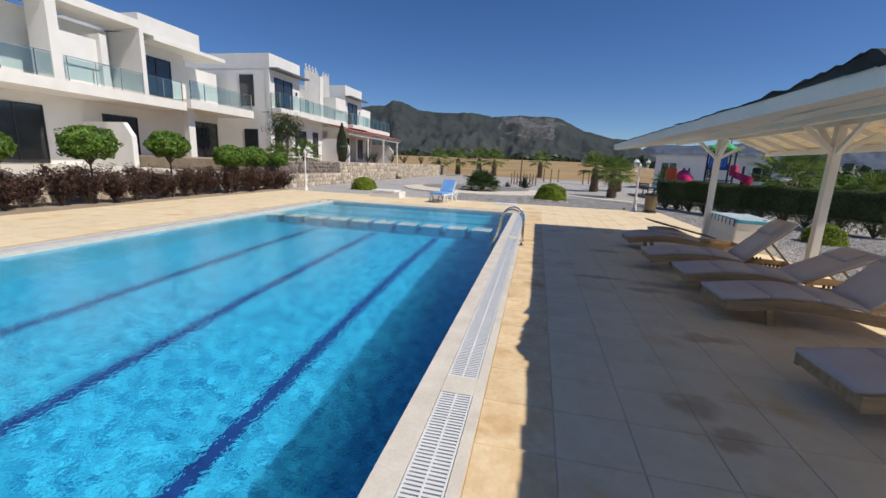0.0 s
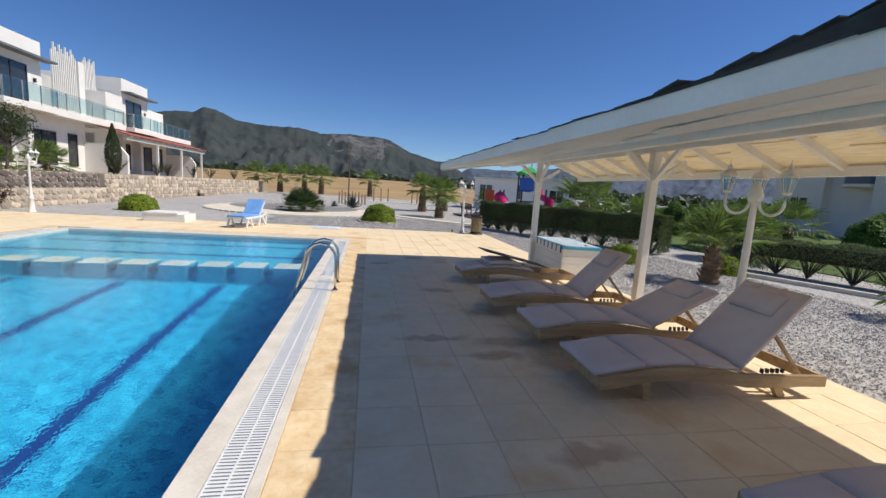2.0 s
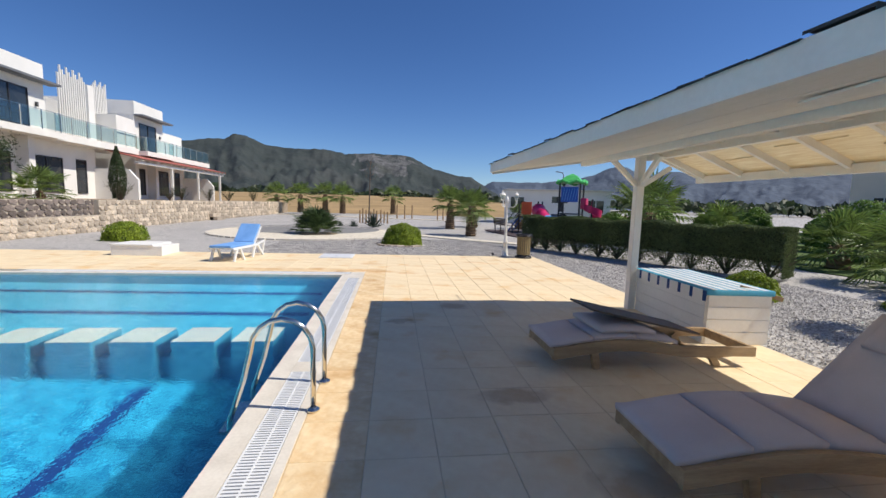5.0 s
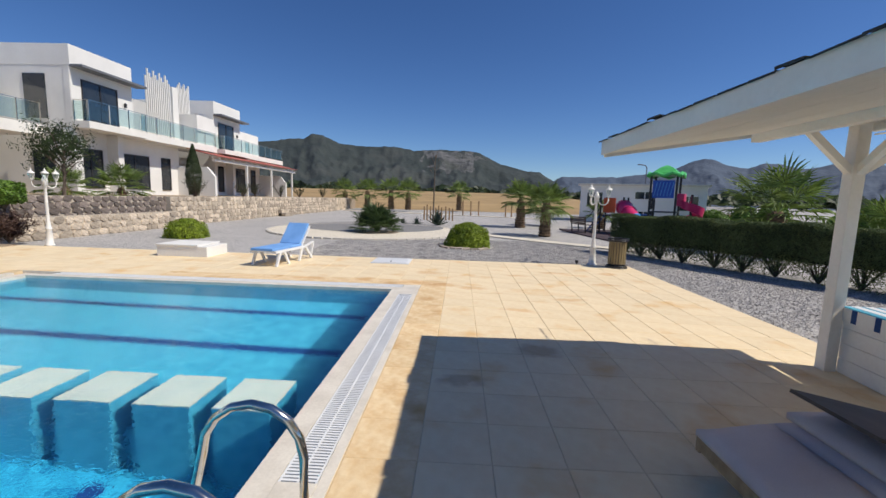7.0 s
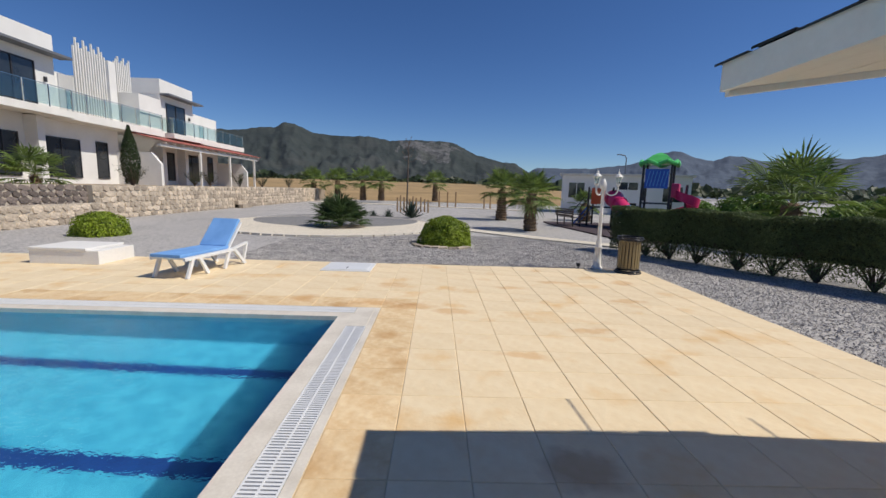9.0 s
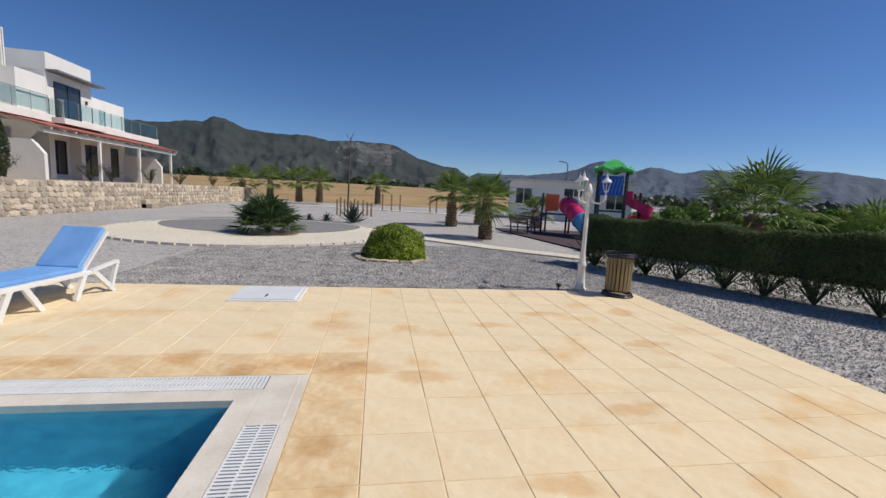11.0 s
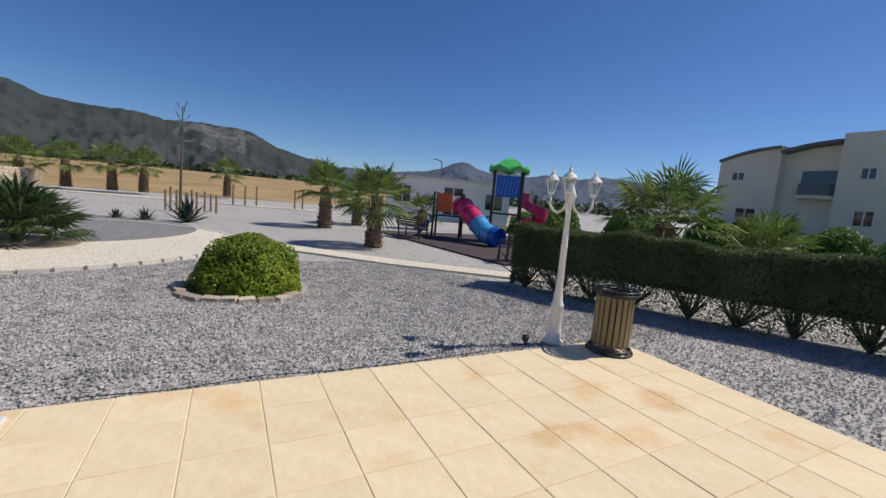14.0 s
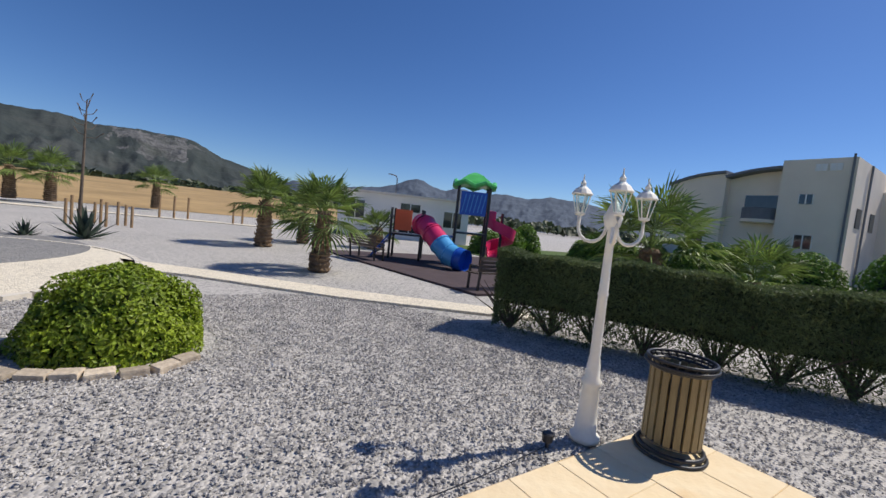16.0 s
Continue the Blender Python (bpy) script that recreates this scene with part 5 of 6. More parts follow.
def house_a():
    t = thing("terraced_house", pose(0, 0, 0), "white two-storey terraced house with long glass-railed balcony", "house", "white houses")
    xf, g = -22.2, 0.72
    xb, xg = -23.7, -24.8
    part("wall", B((xb - 6, xg, 2, 26.2, g - 0.2, 4.45)), M_WALL, t)
    part("balcony_slab", B((xg, xf, 2, 20.6, 4.15, 4.66)), M_WHITE, t)
    part("balcony_slab", B((xg, xf + 0.35, 20.6, 26.5, 4.32, 4.86)), M_WHITE, t)
    part("upper_wall", B((xb - 6, xb - 0.6, 2, 17.7, 4.66, 7.9)), M_WALL, t)
    part("upper_block", B((xb - 6, xf - 1.3, 17.8, 22.0, 4.66, 8.0)), M_WALL, t)
    part("parapet", B((xb - 6, xf, 17.8, 22.0, 7.95, 8.9)), M_WALL, t)
    part("side_fin", B((xf - 1.3, xf, 17.8, 18.05, 4.66, 7.95)), M_WALL, t)
    part("roof_canopy", B((xf - 2.4, xf + 0.1, 18.6, 24.1, 7.72, 7.95)), M_WHITE, t)
    part("rear_wing", B((xb - 6, xb - 1.0, 22.0, 26.2, 4.66, 7.4)), M_WALL, t)
    part("pier", B((xf - 1.2, xf, 13.3, 13.75, 4.66, 8.6)), M_WALL, t)
    part("divider_wall", B((xf - 1.6, xf - 0.05, 15.6, 15.95, 4.66, 7.2)), M_WALL, t)
    part("divider_wall", B((xf - 1.6, xf - 0.3, 13.75, 15.6, 4.66, 6.9)), M_WALL, t)
    part("roof_beam", B((xf - 2.2, xf, 8, 17.8, 8.1, 8.5)), M_WHITE, t)
    window(t, xf - 1.28, 18.8, 20.9, 4.9, 7.1)
    window(t, xb - 0.58, 10.5, 12.6, 4.8, 7.0)
    window(t, xg + 0.02, 11.85, 14.35, g + 0.05, 3.6)
    window(t, xg + 0.02, 23.3, 26.0, g + 0.3, 3.8)
    window(t, xg + 0.02, 17.3, 19.4, g + 0.1, 3.55)
    window(t, xg + 0.02, 5.6, 8.5, g + 0.05, 3.6)
    bm = bmesh.new()
    vs = [(xg, 16.2, g), (xf + 0.6, 16.2, g), (xf + 0.6, 16.2, g + 1.6), (xf + 0.1, 16.2, g + 2.3), (xg, 16.2, g + 2.3)]
    f0 = [bm.verts.new(v) for v in vs]
    f1 = [bm.verts.new((x, y + 0.28, z)) for x, y, z in vs]
    bm.faces.new(f0)
    bm.faces.new(f1[::-1])
    for k in range(5):
        bm.faces.new((f0[k], f1[k], f1[(k + 1) % 5], f0[(k + 1) % 5]))
    part("terrace_divider", bm, M_WALL, t)
    part("column", B((xf - 0.9, xf - 0.5, 21.2, 21.7, g, 4.4)), M_WALL, t)
    glass_rail(t, (xf - 0.05, 2.3), (xf - 0.05, 20.4), 4.66)
    glass_rail(t, (xf + 0.28, 20.7), (xf + 0.28, 26.4), 4.86)
    return t


def house_b(dy, label, slats=True, pergola=False):
    t = thing("terraced_house", pose(0, dy, 0), label, "house", "white houses")
    xf, g = -20.7, 1.45
    part("wall", B((xf - 7.5, xf - 0.8, 27.0, 36.3, g - 0.3, 4.9)), M_WALL, t)
    part("upper_block", B((xf - 7.5, xf - 0.02, 27.0, 31.1, 4.9, 8.05)), M_WALL, t)
    part("parapet", B((xf - 7.5, xf + 0.02, 26.98, 31.12, 8.05, 9.12)), M_WALL, t)
    part("roof_canopy", B((xf, xf + 0.7, 26.98, 31.5, 7.98, 8.1)), M_GREYROOF, t, "thin grey canopy over the doors")
    part("rear_wing", B((xf - 7.5, xf - 2.2, 31.1, 39.0, 4.9, 7.9)), M_WALL, t)
    part("end_pier", B((xf - 0.35, xf - 0.05, 26.98, 27.3, g, 8.0)), M_WALL, t)
    part("base_pier", B((xf - 0.8, xf - 0.1, 27.0, 27.5, g - 0.3, 4.84)), M_WALL, t)
    part("base_pier", B((xf - 0.8, xf - 0.1, 29.9, 30.3, g - 0.3, 4.84)), M_WALL, t)
    window(t, xf - 0.78, 27.9, 29.5, g + 0.2, 3.9)
    part("balcony_slab", B((xf - 2.2, xf + 0.5, 31.11, 39.2, 4.84, 5.28)), M_WHITE, t)
    part("balcony_slab", B((xf, xf + 0.95, 26.9, 31.11, 4.84, 5.2)), M_WHITE, t)
    window(t, xf - 0.01, 27.6, 29.95, 5.25, 7.5)
    window(t, xf - 2.18, 31.6, 33.4, 5.3, 7.3, 0)
    window(t, xf - 0.78, 30.7, 33.2, g + 0.2, 3.9)
    window(t, xf - 0.78, 34.4, 35.3, g + 0.2, 3.95, 0)
    w = part("side_window", B((xf - 2.6, xf - 1.4, 26.95, 27.0, 5.3, 7.6)), M_WINDOW, t, "dark narrow side window")
    part("side_window", B((xf - 2.4, xf - 1.2, 26.95, 27.0, 2.0, 3.6)), M_WINDOW, t, "dark narrow side window")
    glass_rail(t, (xf + 0.42, 31.2), (xf + 0.42, 39.1), 5.28)
    glass_rail(t, (xf + 0.87, 27.0), (xf + 0.87, 31.0), 5.2)
    glass_rail(t, (xf + 0.05, 27.0), (xf + 0.8, 27.0), 5.2)
    part("wall_lamp", B((xf + 0.02, xf + 0.12, 30.4, 30.52, 6.6, 6.85)), M_FRAME, t)
    if slats:
        for k in range(13):
            y = 33.5 + 0.19 * k
            part("roof_slat", B((xf - 1.0, xf - 0.9, y, y + 0.07, 5.3, 9.4 + 0.25 * ((k * 5) % 3))), M_WHITE, t)
        for k in range(9):
            y = 36.9 + 0.17 * k
            part("roof_slat", B((xf - 1.2, xf - 1.1, y, y + 0.07, 6.4, 9.5 + 0.2 * ((k * 7) % 3))), M_WHITE, t)
        part("slat_wall", B((xf - 1.3, xf - 0.9, 36.1, 36.7, 5.28, 9.3)), M_WALL, t)
    part("side_fin", B((xf - 1.8, xf + 0.3, 37.0, 39.2, 5.28, 7.5)), M_WALL, t) if slats else None
    fin = [(xf - 0.8, g - 0.2), (xf + 2.1, g - 0.2), (xf + 2.1, 2.75), (xf + 1.5, 3.5), (xf - 0.8, 3.5)]
    bm = bmesh.new()
    f0 = [bm.verts.new((x, 36.1, z)) for x, z in fin]
    f1 = [bm.verts.new((x, 36.35, z)) for x, z in fin]
    bm.faces.new(f0)
    bm.faces.new(f1[::-1])
    for k in range(5):
        bm.faces.new((f0[k], f1[k], f1[(k + 1) % 5], f0[(k + 1) % 5]))
    part("terrace_divider", bm, M_WALL, t)
    return t


house_a()
house_b(0, "white two-storey terraced house with slatted roof screen")
house_b(12.7, "white two-storey terraced house with roofed terrace", slats=False)


def pergola():
    t = thing("terrace_pergola", pose(0, 0, 0), "white terrace roof on slim posts with red tiled top", "pergola")
    for y in (41.0, 45.7, 50.7):
        part("post", B((-18.78, -18.62, y - 0.08, y + 0.08, 1.2, 4.0)), M_WHITE, t)
    part("beam", B((-18.85, -18.6, 36.2, 51.5, 3.95, 4.12)), M_WHITE, t)
    for k in range(16):
        y = 36.5 + k * 0.98
        part("rafter", beam((-20.9, y, 4.75), (-18.4, y, 4.2), 0.07, 0.12), M_WHITE, t)
    part("roof_tiles", beam((-20.9, 43.8, 4.88), (-18.35, 43.8, 4.32), 15.4, 0.05), M_REDROOF, t, "dull red tiled roof")
    return t


pergola()


# ---- terrace, retaining walls and planting ----
tagged(part("terrace", sheet([(-13.95, 16.6), (-13.95, 60), (-45, 60), (-45, 16.6)], 1.3, 1.5), M_EARTH), "raised earth terrace in front of the houses", "terrace", kind="structure")
tagged(part("lower_terrace", sheet([(-14.1, -12), (-14.1, 16.6), (-45, 16.6), (-45, -12)], 0.7, 0.9), M_COPING), "paved terrace in front of the long house", "terrace", kind="structure")
tagged(part("flower_bed", sheet([(-14.1, -11), (-12.3, -11), (-12.3, 16.2), (-14.1, 16.4)], 0.02, 0.2), M_EARTH), "dry earth bed along the deck", "flower bed", kind="structure")


def stone_wall(name, x, y0, y1, z0, z1, material, label, seed, single):
    back = tagged(part(name, B((x - 0.35, x - 0.06, y0, y1, z0 - 0.1, z1)), M_MORTAR), label, "stone wall", kind="structure")
    r = random.Random(seed)
    meshes = []
    for k in range(10):
        bm = bmesh.new()
        n = r.randint(5, 7)
        fr = [bm.verts.new((0.075 + r.uniform(-0.015, 0.015), 0.43 * math.cos(2 * math.pi * q / n + r.uniform(-0.2, 0.2)), 0.43 * math.sin(2 * math.pi * q / n + r.uniform(-0.2, 0.2)))) for q in range(n)]
        bk = [bm.verts.new((-0.05, v.co.y * 1.16, v.co.z * 1.16)) for v in fr]
        bm.faces.new(fr)
        for q in range(n):
            bm.faces.new((fr[q], bk[q], bk[(q + 1) % n], fr[(q + 1) % n]))
        bmesh.ops.recalc_face_normals(bm, faces=bm.faces)
        me = bpy.data.meshes.new("stone")
        bm.to_mesh(me)
        bm.free()
        me.materials.append(material)
        meshes.append(me)
    made = 0
    vv, ff = [], []
    rows = max(2, round((z1 - z0) / 0.24))
    hz = (z1 - z0) / rows
    for row in range(rows):
        y = y0
        while y < y1:
            w = r.uniform(0.24, 0.5)
            w = min(w, y1 - y + 0.05)
            m = Matrix.Translation((x - 0.05, y + w / 2, z0 + hz * (row + 0.5) + r.uniform(-0.02, 0.02))) @ Matrix.Rotation(r.uniform(-0.25, 0.25), 4, "X") @ Matrix.Diagonal((r.uniform(0.25, 0.55), w * 1.14, hz * r.uniform(1.0, 1.35), 1))
            me = meshes[r.randrange(10)]
            if made < single:
                o = new("stone", me)
                o.parent, o.matrix_local = back, m
                made += 1
            else:
                i = len(vv)
                vv += [m @ v.co for v in me.vertices]
                ff += [[i + q for q in p.vertices] for p in me.polygons]
            y += w
    if vv:
        o = raw("stonework", vv, ff, material, back)
        o["kind"] = "stuff"
    return back


stone_wall("retaining_wall_1", -13.2, 16.4, 24.3, -0.05, 0.68, M_STONE, "low pale rubble stone retaining wall", 1, 90)
stone_wall("retaining_wall_2", -13.85, 16.4, 24.3, 0.5, 1.36, M_STONE_DARK, "dark rubble stone upper retaining wall", 2, 80)
stone_wall("retaining_wall_3", -13.6, 24.3, 56.0, -0.05, 1.36, M_STONE, "long pale rubble stone retaining wall", 3, 220)
stone_wall("retaining_wall_4", -14.05, -11.0, 16.4, 0.0, 0.72, M_STONE, "low rubble stone wall behind the flower bed", 4, 150)
stp = thing("garden_steps", pose(-13.4, 36.5, 0), "stone steps up to the house terrace", "steps")
for k in range(5):
    part("step", B((-0.2 - 0.3 * k, 0.35 - 0.3 * k, -0.7, 0.7, -0.05, 0.2 + 0.24 * k)), M_STONE, stp, bevel=0.01)


def ball_tree(x, y, z, hgt, r, label, seed):
    t = thing("ball_tree", pose(x, y, z), label, "tree", "clipped ball trees")
    part("trunk", tube([(0, 0, 0), (0.02, 0.01, hgt * 0.45), (0, 0, hgt)], [0.045, 0.035, 0.03], 8), M_TWIG, t)
    bm = bmesh.new()
    q = random.Random(seed)
    for k in range(7):
        a = k * 0.9
        tube([(0, 0, hgt * 0.8), (r * 0.5 * math.cos(a), r * 0.5 * math.sin(a), hgt + r * q.uniform(0.1, 0.6))], [0.022, 0.01], 5, bm)
    part("limb", bm, M_TWIG, t)
    p, v = sphere_points(2600, r, seed, 0.72, low=-0.9, rough=0.2)
    p2, v2 = sphere_points(900, r * 0.7, seed + 50, 0.7, low=-0.9, rough=0.3)
    o = leaves("crown", np.concatenate([p, p2]), np.concatenate([v, v2]), 0.06, L_TREE, t, seed)
    o.location = (0, 0, hgt + r * 0.5)
    return t


for i, (x, y, hh, r) in enumerate(((-13.0, 4.9, 1.25, 0.64), (-13.0, 7.4, 1.4, 0.68), (-13.0, 10.1, 1.5, 0.64), (-12.8, 12.8, 1.2, 0.62), (-13.2, 14.8, 1.2, 0.64), (-13.4, 16.9, 1.2, 0.5))):
    ball_tree(x, y, 0, hh, r, "small clipped ball tree with leafy green crown", 60 + i)


def shrub(x, y, z, r, hgt, material, label, seed, n=900):
    t = thing("dry_shrub", pose(x, y, z), label, "shrub", "bed shrubs")
    g = np.random.default_rng(seed)
    q = random.Random(seed)
    bm = bmesh.new()
    tips = []
    for k in range(22):
        a, lean = q.uniform(0, 6.28), q.uniform(0.1, 1.0)
        tip = Vector((math.cos(a) * r * lean, math.sin(a) * r * lean, hgt * q.uniform(0.7, 1.05)))
        tube([(0, 0, 0), tip * 0.5 + Vector((0, 0, 0.05)), tip], [0.015, 0.01, 0.004], 4, bm)
        tips.append(tip)
    part("stem", bm, M_TWIG, t)
    tp = np.array([tuple(v) for v in tips])
    s = g.uniform(0.3, 1.05, (n, 1))
    c = tp[g.integers(0, len(tp), n)] * s + g.normal(0, 0.06, (n, 3))
    c[:, 2] = np.abs(c[:, 2])
    leaves("foliage", c, np.tile((0, 0, 1.0), (n, 1)), 0.045, material, t, seed, slim=0.3)
    return t


q = random.Random(3)
for k in range(24):
    shrub(-13.0 + q.uniform(-0.25, 0.25), 1.3 + 0.66 * k, 0.02, q.uniform(0.55, 0.75), q.uniform(0.8, 1.05), L_RED, "reddish-brown dry shrub in the flower bed", 100 + k, n=3600)
for k, (x, y) in enumerate(((-16.0, 29.8), (-17.2, 37.5), (-16.6, 43.0), (-17, 48.5), (-16, 53), (-17.6, 40.2))):
    shrub(x, y, 1.3, 0.8, 1.1, L_CYPRESS, "green shrub on the house terrace", 140 + k)
cy = thing("cypress", pose(-16.5, 30.4, 1.3), "narrow dark green cypress on the terrace", "tree")
part("trunk", tube([(0, 0, 0), (0, 0, 2.4)], [0.07, 0.02], 8), M_TWIG, cy)
g = np.random.default_rng(8)
hz = g.uniform(0.1, 3.2, 5000)
ra = 0.42 * np.sin(np.pi * np.clip(hz / 3.3, 0.12, 1) ** 0.7) * g.uniform(0.75, 1.1, 5000)
an = g.uniform(0, 6.28, 5000)
leaves("crown", np.stack([ra * np.cos(an), ra * np.sin(an), hz], 1), np.stack([np.cos(an), np.sin(an), 0.4 + 0 * an], 1), 0.06, L_CYPRESS, cy, 9, slim=0.35)
ot = thing("olive_tree", pose(-15.4, 20.8, 1.3), "young open-crowned tree in front of the house", "tree")
part("trunk", tube([(0, 0, 0), (0.1, 0, 0.9), (0, 0.1, 1.8)], [0.07, 0.05, 0.03], 8), M_TWIG, ot)
bm = bmesh.new()
for k in range(12):
    a = k * 2.4
    tube([(0.05, 0, 0.8 + 0.07 * k), (0.6 * math.cos(a), 0.6 * math.sin(a), 1.3 + 0.1 * k), (1.1 * math.cos(a), 1.1 * math.sin(a), 1.45 + 0.1 * k)], [0.025, 0.015, 0.006], 5, bm)
part("limb", bm, M_TWIG, ot)
p, v = sphere_points(2400, 1.2, 77, 0.9, low=-0.8, rough=0.5)
leaves("crown", p * g.uniform(0.45, 1, (len(p), 1)) + (0, 0, 1.9), v, 0.07, L_CYPRESS, ot, 78, slim=0.35)


# ---- buildings behind the garden ----
wb = thing("white_outbuilding", pose(11.2, 44.0, 0, 0, 0, -22), "low white flat-roofed building behind the playground", "building")
part("wall", B((0, 10, 0, 6, -0.1, 3.2)), M_WALL, wb)
part("roof", B((-0.2, 10.2, -0.3, 6.2, 3.2, 3.38)), M_COPING, wb)
for x, z0, z1, wd in ((0.6, 1.3, 2.6, 1.3), (4.6, 2.1, 2.7, 1.5), (4.6, 0.5, 1.0, 1.5), (8.0, 1.2, 2.4, 1.4)):
    wi = part("window", B((x, x + wd, -0.04, 0.0, z0, z1)), M_WINDOW, wb)
    part("window_frame", B((x - 0.06, x, -0.06, 0, z0, z1), (x + wd, x + wd + 0.06, -0.06, 0, z0, z1), (x - 0.06, x + wd + 0.06, -0.06, 0, z1, z1 + 0.06), (x + wd / 2 - 0.03, x + wd / 2 + 0.03, -0.06, 0, z0, z1)), M_WHITE, wi)
part("stair_side", beam((2.6, -0.6, 2.0), (3.8, -0.6, 0.05), 0.1, 0.35), M_WALL, wb)
part("stair_side", beam((2.2, -1.3, 2.0), (3.4, -1.3, 0.05), 0.1, 0.35), M_WALL, wb)
sl_ = thing("street_lamp", pose(24.0, 60.0, 0), "distant street lamp on a tall grey pole", "street lamp")
part("pole", tube([(0, 0, 0), (0, 0, 6.3), (-0.2, 0, 6.6), (-0.8, 0, 6.7)], 0.07, 8), M_GREYROOF, sl_)
part("lamp_head", B((-1.2, -0.7, -0.1, 0.1, 6.65, 6.75)), M_GREYROOF, sl_)

ab = thing("apartment_building", pose(0, 0, 0), "beige two-storey apartment building with curved grey roof", "building")
part("wall", B((39.5, 54, 22.4, 26.55, -0.1, 8.98)), M_BEIGE, ab)
part("rear_wing", B((48.0, 60, 13.5, 22.4, -0.1, 7.6)), M_BEIGE, ab)


def curved_wing(x, y0, y1, z0, z1, sag):
    n = 12
    prof = [(y0 + (y1 - y0) * k / n, z0 + (z1 - z0) * k / n + sag * math.sin(math.pi * k / n)) for k in range(n + 1)]
    bm = bmesh.new()
    f0 = [bm.verts.new((x, y, z)) for y, z in prof] + [bm.verts.new((x, y1, -0.1)), bm.verts.new((x, y0, -0.1))]
    f1 = [bm.verts.new((54, v.co.y, v.co.z)) for v in f0]
    bm.faces.new(f0)
    bm.faces.new(f1[::-1])
    for k in range(len(f0)):
        bm.faces.new((f0[k], f1[k], f1[(k + 1) % len(f0)], f0[(k + 1) % len(f0)]))
    part("wing_wall", bm, M_BEIGE, ab)
    roof = bmesh.new()
    for (ya, za), (yb, zb) in zip(prof, prof[1:]):
        beam((46.9, ya, za + 0.12), (46.9, yb, zb + 0.12), 15.2, 0.22, roof)
    part("curved_roof", roof, M_GREYROOF, ab)


curved_wing(40.4, 26.55, 30.3, 8.35, 7.75, 0.12)
curved_wing(39.6, 30.3, 34.9, 8.15, 7.2, 0.22)
part("balcony", tube([(40.4, 27.8, 4.2), (40.4, 27.8, 4.45)], 1.35, 24), M_BEIGE, ab)
part("balcony_front", tube([(40.4, 27.8, 4.45), (40.4, 27.8, 5.35)], 1.3, 24), M_GREYROOF, ab, "dark curved balcony screen")
part("balcony_opening", B((40.3, 40.4, 26.7, 29.0, 4.5, 6.4)), M_WINDOW, ab)
for y0, y1, z0, z1, x in ((24.5, 25.25, 5.7, 6.4, 39.5), (24.0, 24.55, 8.1, 8.6, 39.5), (23.2, 23.75, 8.1, 8.6, 39.5), (32.8, 33.7, 5.65, 6.25, 39.6), (24.2, 25.2, 2.4, 3.4, 39.5), (31.5, 33.0, 1.4, 3.2, 39.6)):
    # above z 7: white panels painted for sky brightness seen through open holes
    wi = part("window", B((x - 0.05, x + 0.02, y0, y1, z0, z1)), M_PLASTIC if z0 > 7 else M_WINDOW, ab)
    part("window_frame", B((x - 0.08, x, (y0 + y1) / 2 - 0.04, (y0 + y1) / 2 + 0.04, z0, z1), (x - 0.08, x, y0 - 0.06, y0, z0, z1), (x - 0.08, x, y1, y1 + 0.06, z0, z1)), M_WALL, wi)
part("drainpipe", tube([(39.42, 22.6, -0.05), (39.42, 22.6, 9.2)], 0.07, 8), M_GREYROOF, ab)
part("drainpipe", tube([(43.0, 22.3, -0.05), (43.0, 22.3, 8.9)], 0.07, 8), M_GREYROOF, ab)
for x0 in (41.0, 45.0, 48.5):
    part("window", B((x0, x0 + 1.2, 22.35, 22.42, 4.2, 5.6)), M_WINDOW, ab)

for k in range(9):
    dome_bush(17 + 3.1 * k, 33.5 + 1.5 * (k % 3), 1.2, 1.5 + 0.3 * ((k * 7) % 3), L_TREE, "rounded leafy green garden shrub", 60 + k, n=2200, size=0.11)

# ---- loose stones of the near gravel ----
oct_v = np.array([(1, 0, 0), (-1, 0, 0), (0, 1, 0), (0, -1, 0), (0, 0, 1), (0, 0, -0.6)], float)
oct_f = [(0, 2, 4), (2, 1, 4), (1, 3, 4), (3, 0, 4), (2, 0, 5), (1, 2, 5), (3, 1, 5), (0, 3, 5)]


def pebbles(name, n, inside, box, seed, label):
    g = np.random.default_rng(seed)
    p = np.stack([g.uniform(box[0], box[1], n), g.uniform(box[2], box[3], n)], 1)
    p = p[inside(p[:, 0], p[:, 1])]
    m = len(p)
    sc = g.uniform(0.008, 0.019, (m, 1, 1)) * g.uniform(0.6, 1.3, (m, 1, 3)) * np.array((1, 1, 0.75))
    a, t = g.uniform(0, 6.28, m), g.uniform(-0.6, 0.6, m)
    v = oct_v[None] * sc + g.normal(0, 0.002, (m, 6, 3))
    x, y, z = v[..., 0], v[..., 1], v[..., 2]
    y, z = y * np.cos(t)[:, None] - z * np.sin(t)[:, None], y * np.sin(t)[:, None] + z * np.cos(t)[:, None]
    x, y = x * np.cos(a)[:, None] - y * np.sin(a)[:, None], x * np.sin(a)[:, None] + y * np.cos(a)[:, None]
    v = np.stack([x + p[:, 0:1], y + p[:, 1:2], z - 0.043 + g.uniform(0, 0.012, (m, 1))], 2).reshape(-1, 3)
    f = [tuple(6 * i + k for k in q) for i in range(m) for q in oct_f]
    tagged(raw(name, v, f, M_PEBBLE), label, "gravel", kind="stuff")


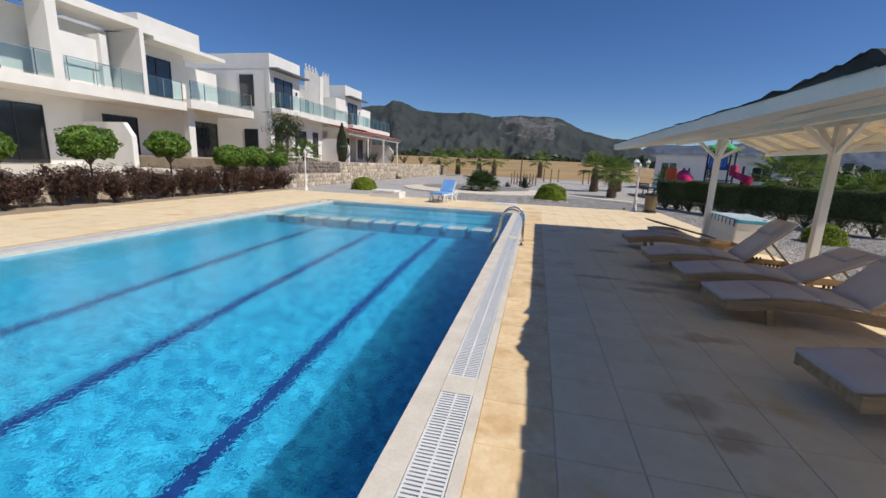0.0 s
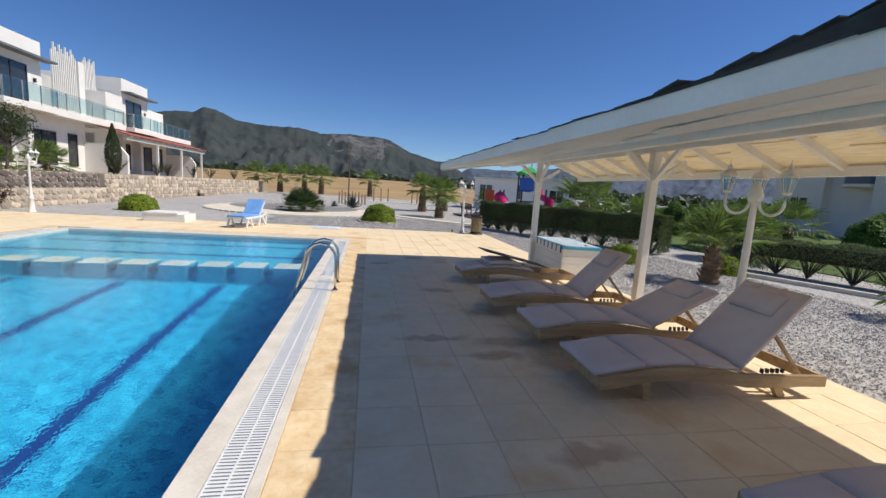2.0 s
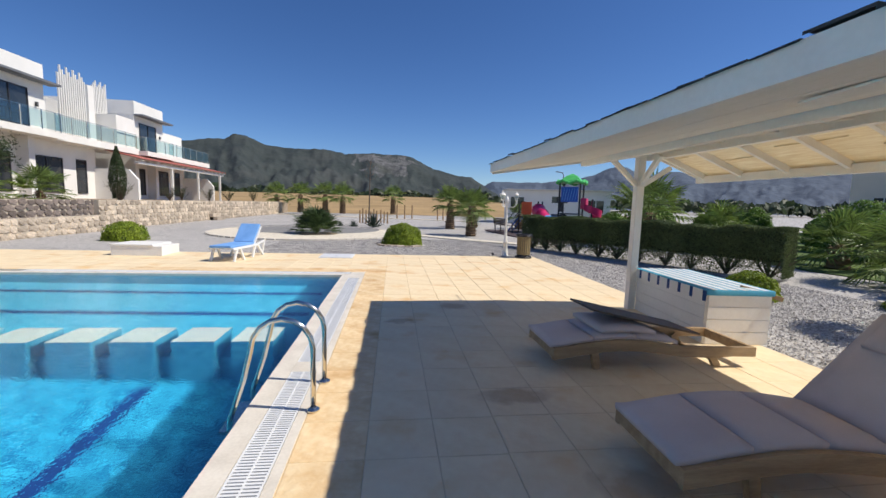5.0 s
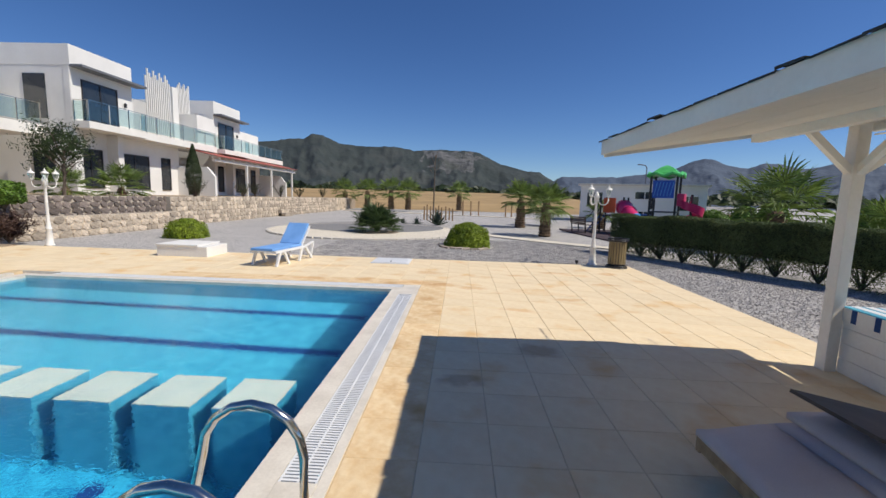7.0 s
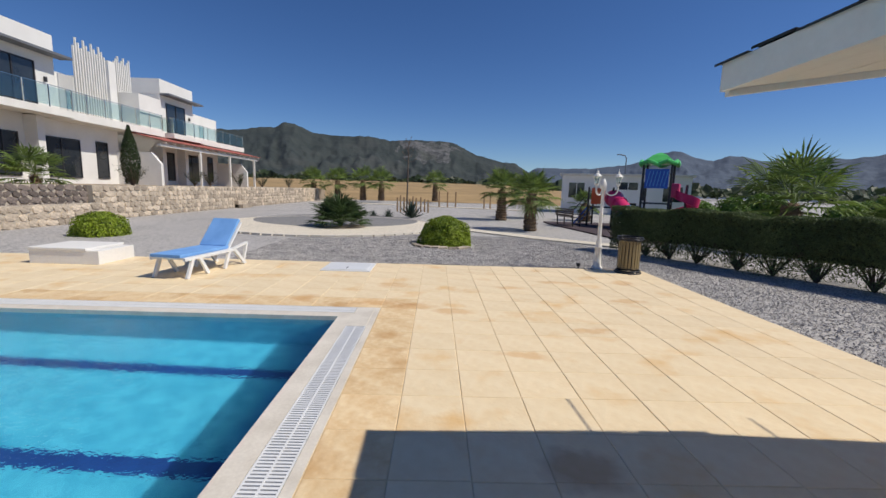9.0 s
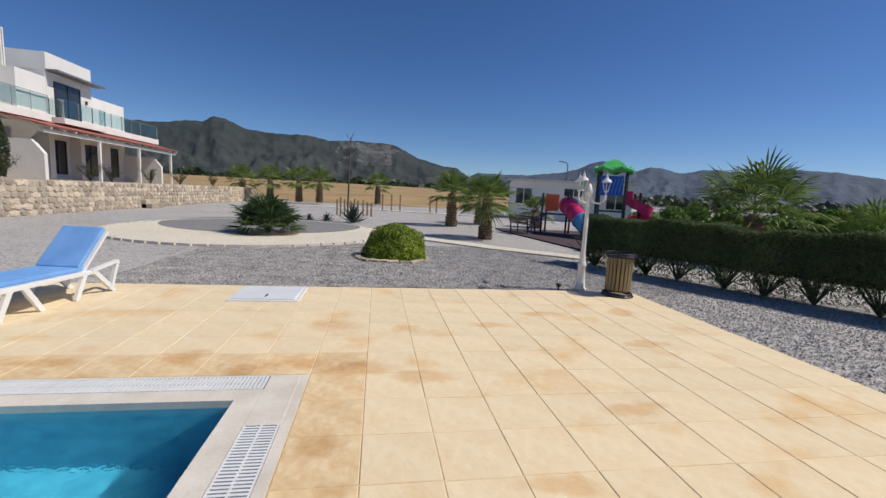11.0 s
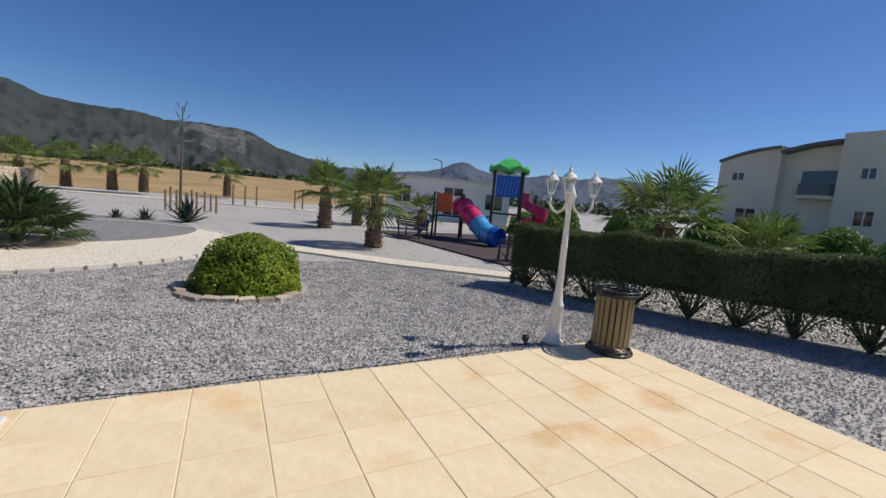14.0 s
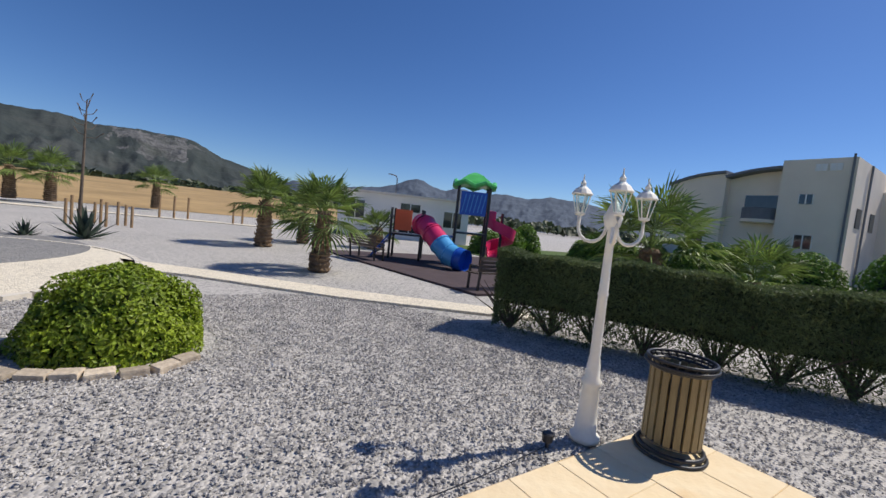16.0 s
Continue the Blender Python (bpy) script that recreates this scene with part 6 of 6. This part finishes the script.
pebbles("gravel_stones", 80000, lambda x, y: ((x < 4.6) | (y > 16.3)) & (y > 16.31) & (((x - 0.38) ** 2 + (y - 20) ** 2) > 0.9) & (((x - CX) ** 2 + (y - CY) ** 2) > 23.0) & (x * 0.86 + y * 0.52 < 14.9), (-4.5, 7.0, 16.3, 22.5), 1, "loose grey crushed stones beyond the deck")
pebbles("gravel_stones", 42000, lambda x, y: (x > 4.63) & (x * 0.86 + y * 0.52 < 14.9), (4.6, 9.5, 2.0, 16.3), 2, "loose grey crushed stones beside the deck")

# ---- deck slabs ----
EDGE_X = PX1 + 0.485
SW = (DX1 - EDGE_X) / 11
SL = (DY1 - DY0) / 57


def slab_mesh(seed, material):
    r = random.Random(seed)
    bm = B((0.0025, SW - 0.0025, 0.0025, SL - 0.0025, -0.03, 0.0))
    bmesh.ops.bevel(bm, geom=[e for e in bm.edges if e.verts[0].co.z > -0.01 and e.verts[1].co.z > -0.01], offset=0.004, segments=1, affect="EDGES")
    for v in bm.verts:
        if v.co.z > -0.02:
            v.co.z += r.uniform(-0.001, 0.001)
    me = bpy.data.meshes.new("slab")
    bm.to_mesh(me)
    bm.free()
    me.materials.append(material)
    return me


SLABS = [slab_mesh(k, M_SLAB) for k in range(6)]
EDGES = [slab_mesh(40 + k, M_EDGE) for k in range(6)]
r = random.Random(12)
rest = {"plain": ([], []), "stained": ([], [])}
for c in range(36):
    x = DX1 - SW * (c + 1)
    slip = r.uniform(-0.012, 0.012)
    for k in range(57):
        y = DY0 + SL * k
        side = c < 11
        head = not side and y > PY1 + 0.40
        if not side and not head and x > PX0 - 0.5 - SW * 0.9:
            continue
        stained = (c == 10 and y < 13.2) or (head and y < 13.2 and c < 22)
        me = (EDGES if stained else SLABS)[r.randrange(6)]
        yy = min(max(y + slip, DY0), DY1 - SL)
        z = r.uniform(-0.001, 0.001)
        if (side and y > 5.6) or (head and x > -3.6):
            o = new("slab", me)
            o.parent, o.location = deck, (x, yy, z)
        else:
            vv, ff = rest["stained" if stained else "plain"]
            i = len(vv)
            vv.extend((v.co.x + x, v.co.y + yy, v.co.z + z) for v in me.vertices)
            ff.extend([i + q for q in p.vertices] for p in me.polygons)
for key, material in (("plain", M_SLAB), ("stained", M_EDGE)):
    o = raw("slab_field", *rest[key], material, deck)
    o["kind"] = "stuff"
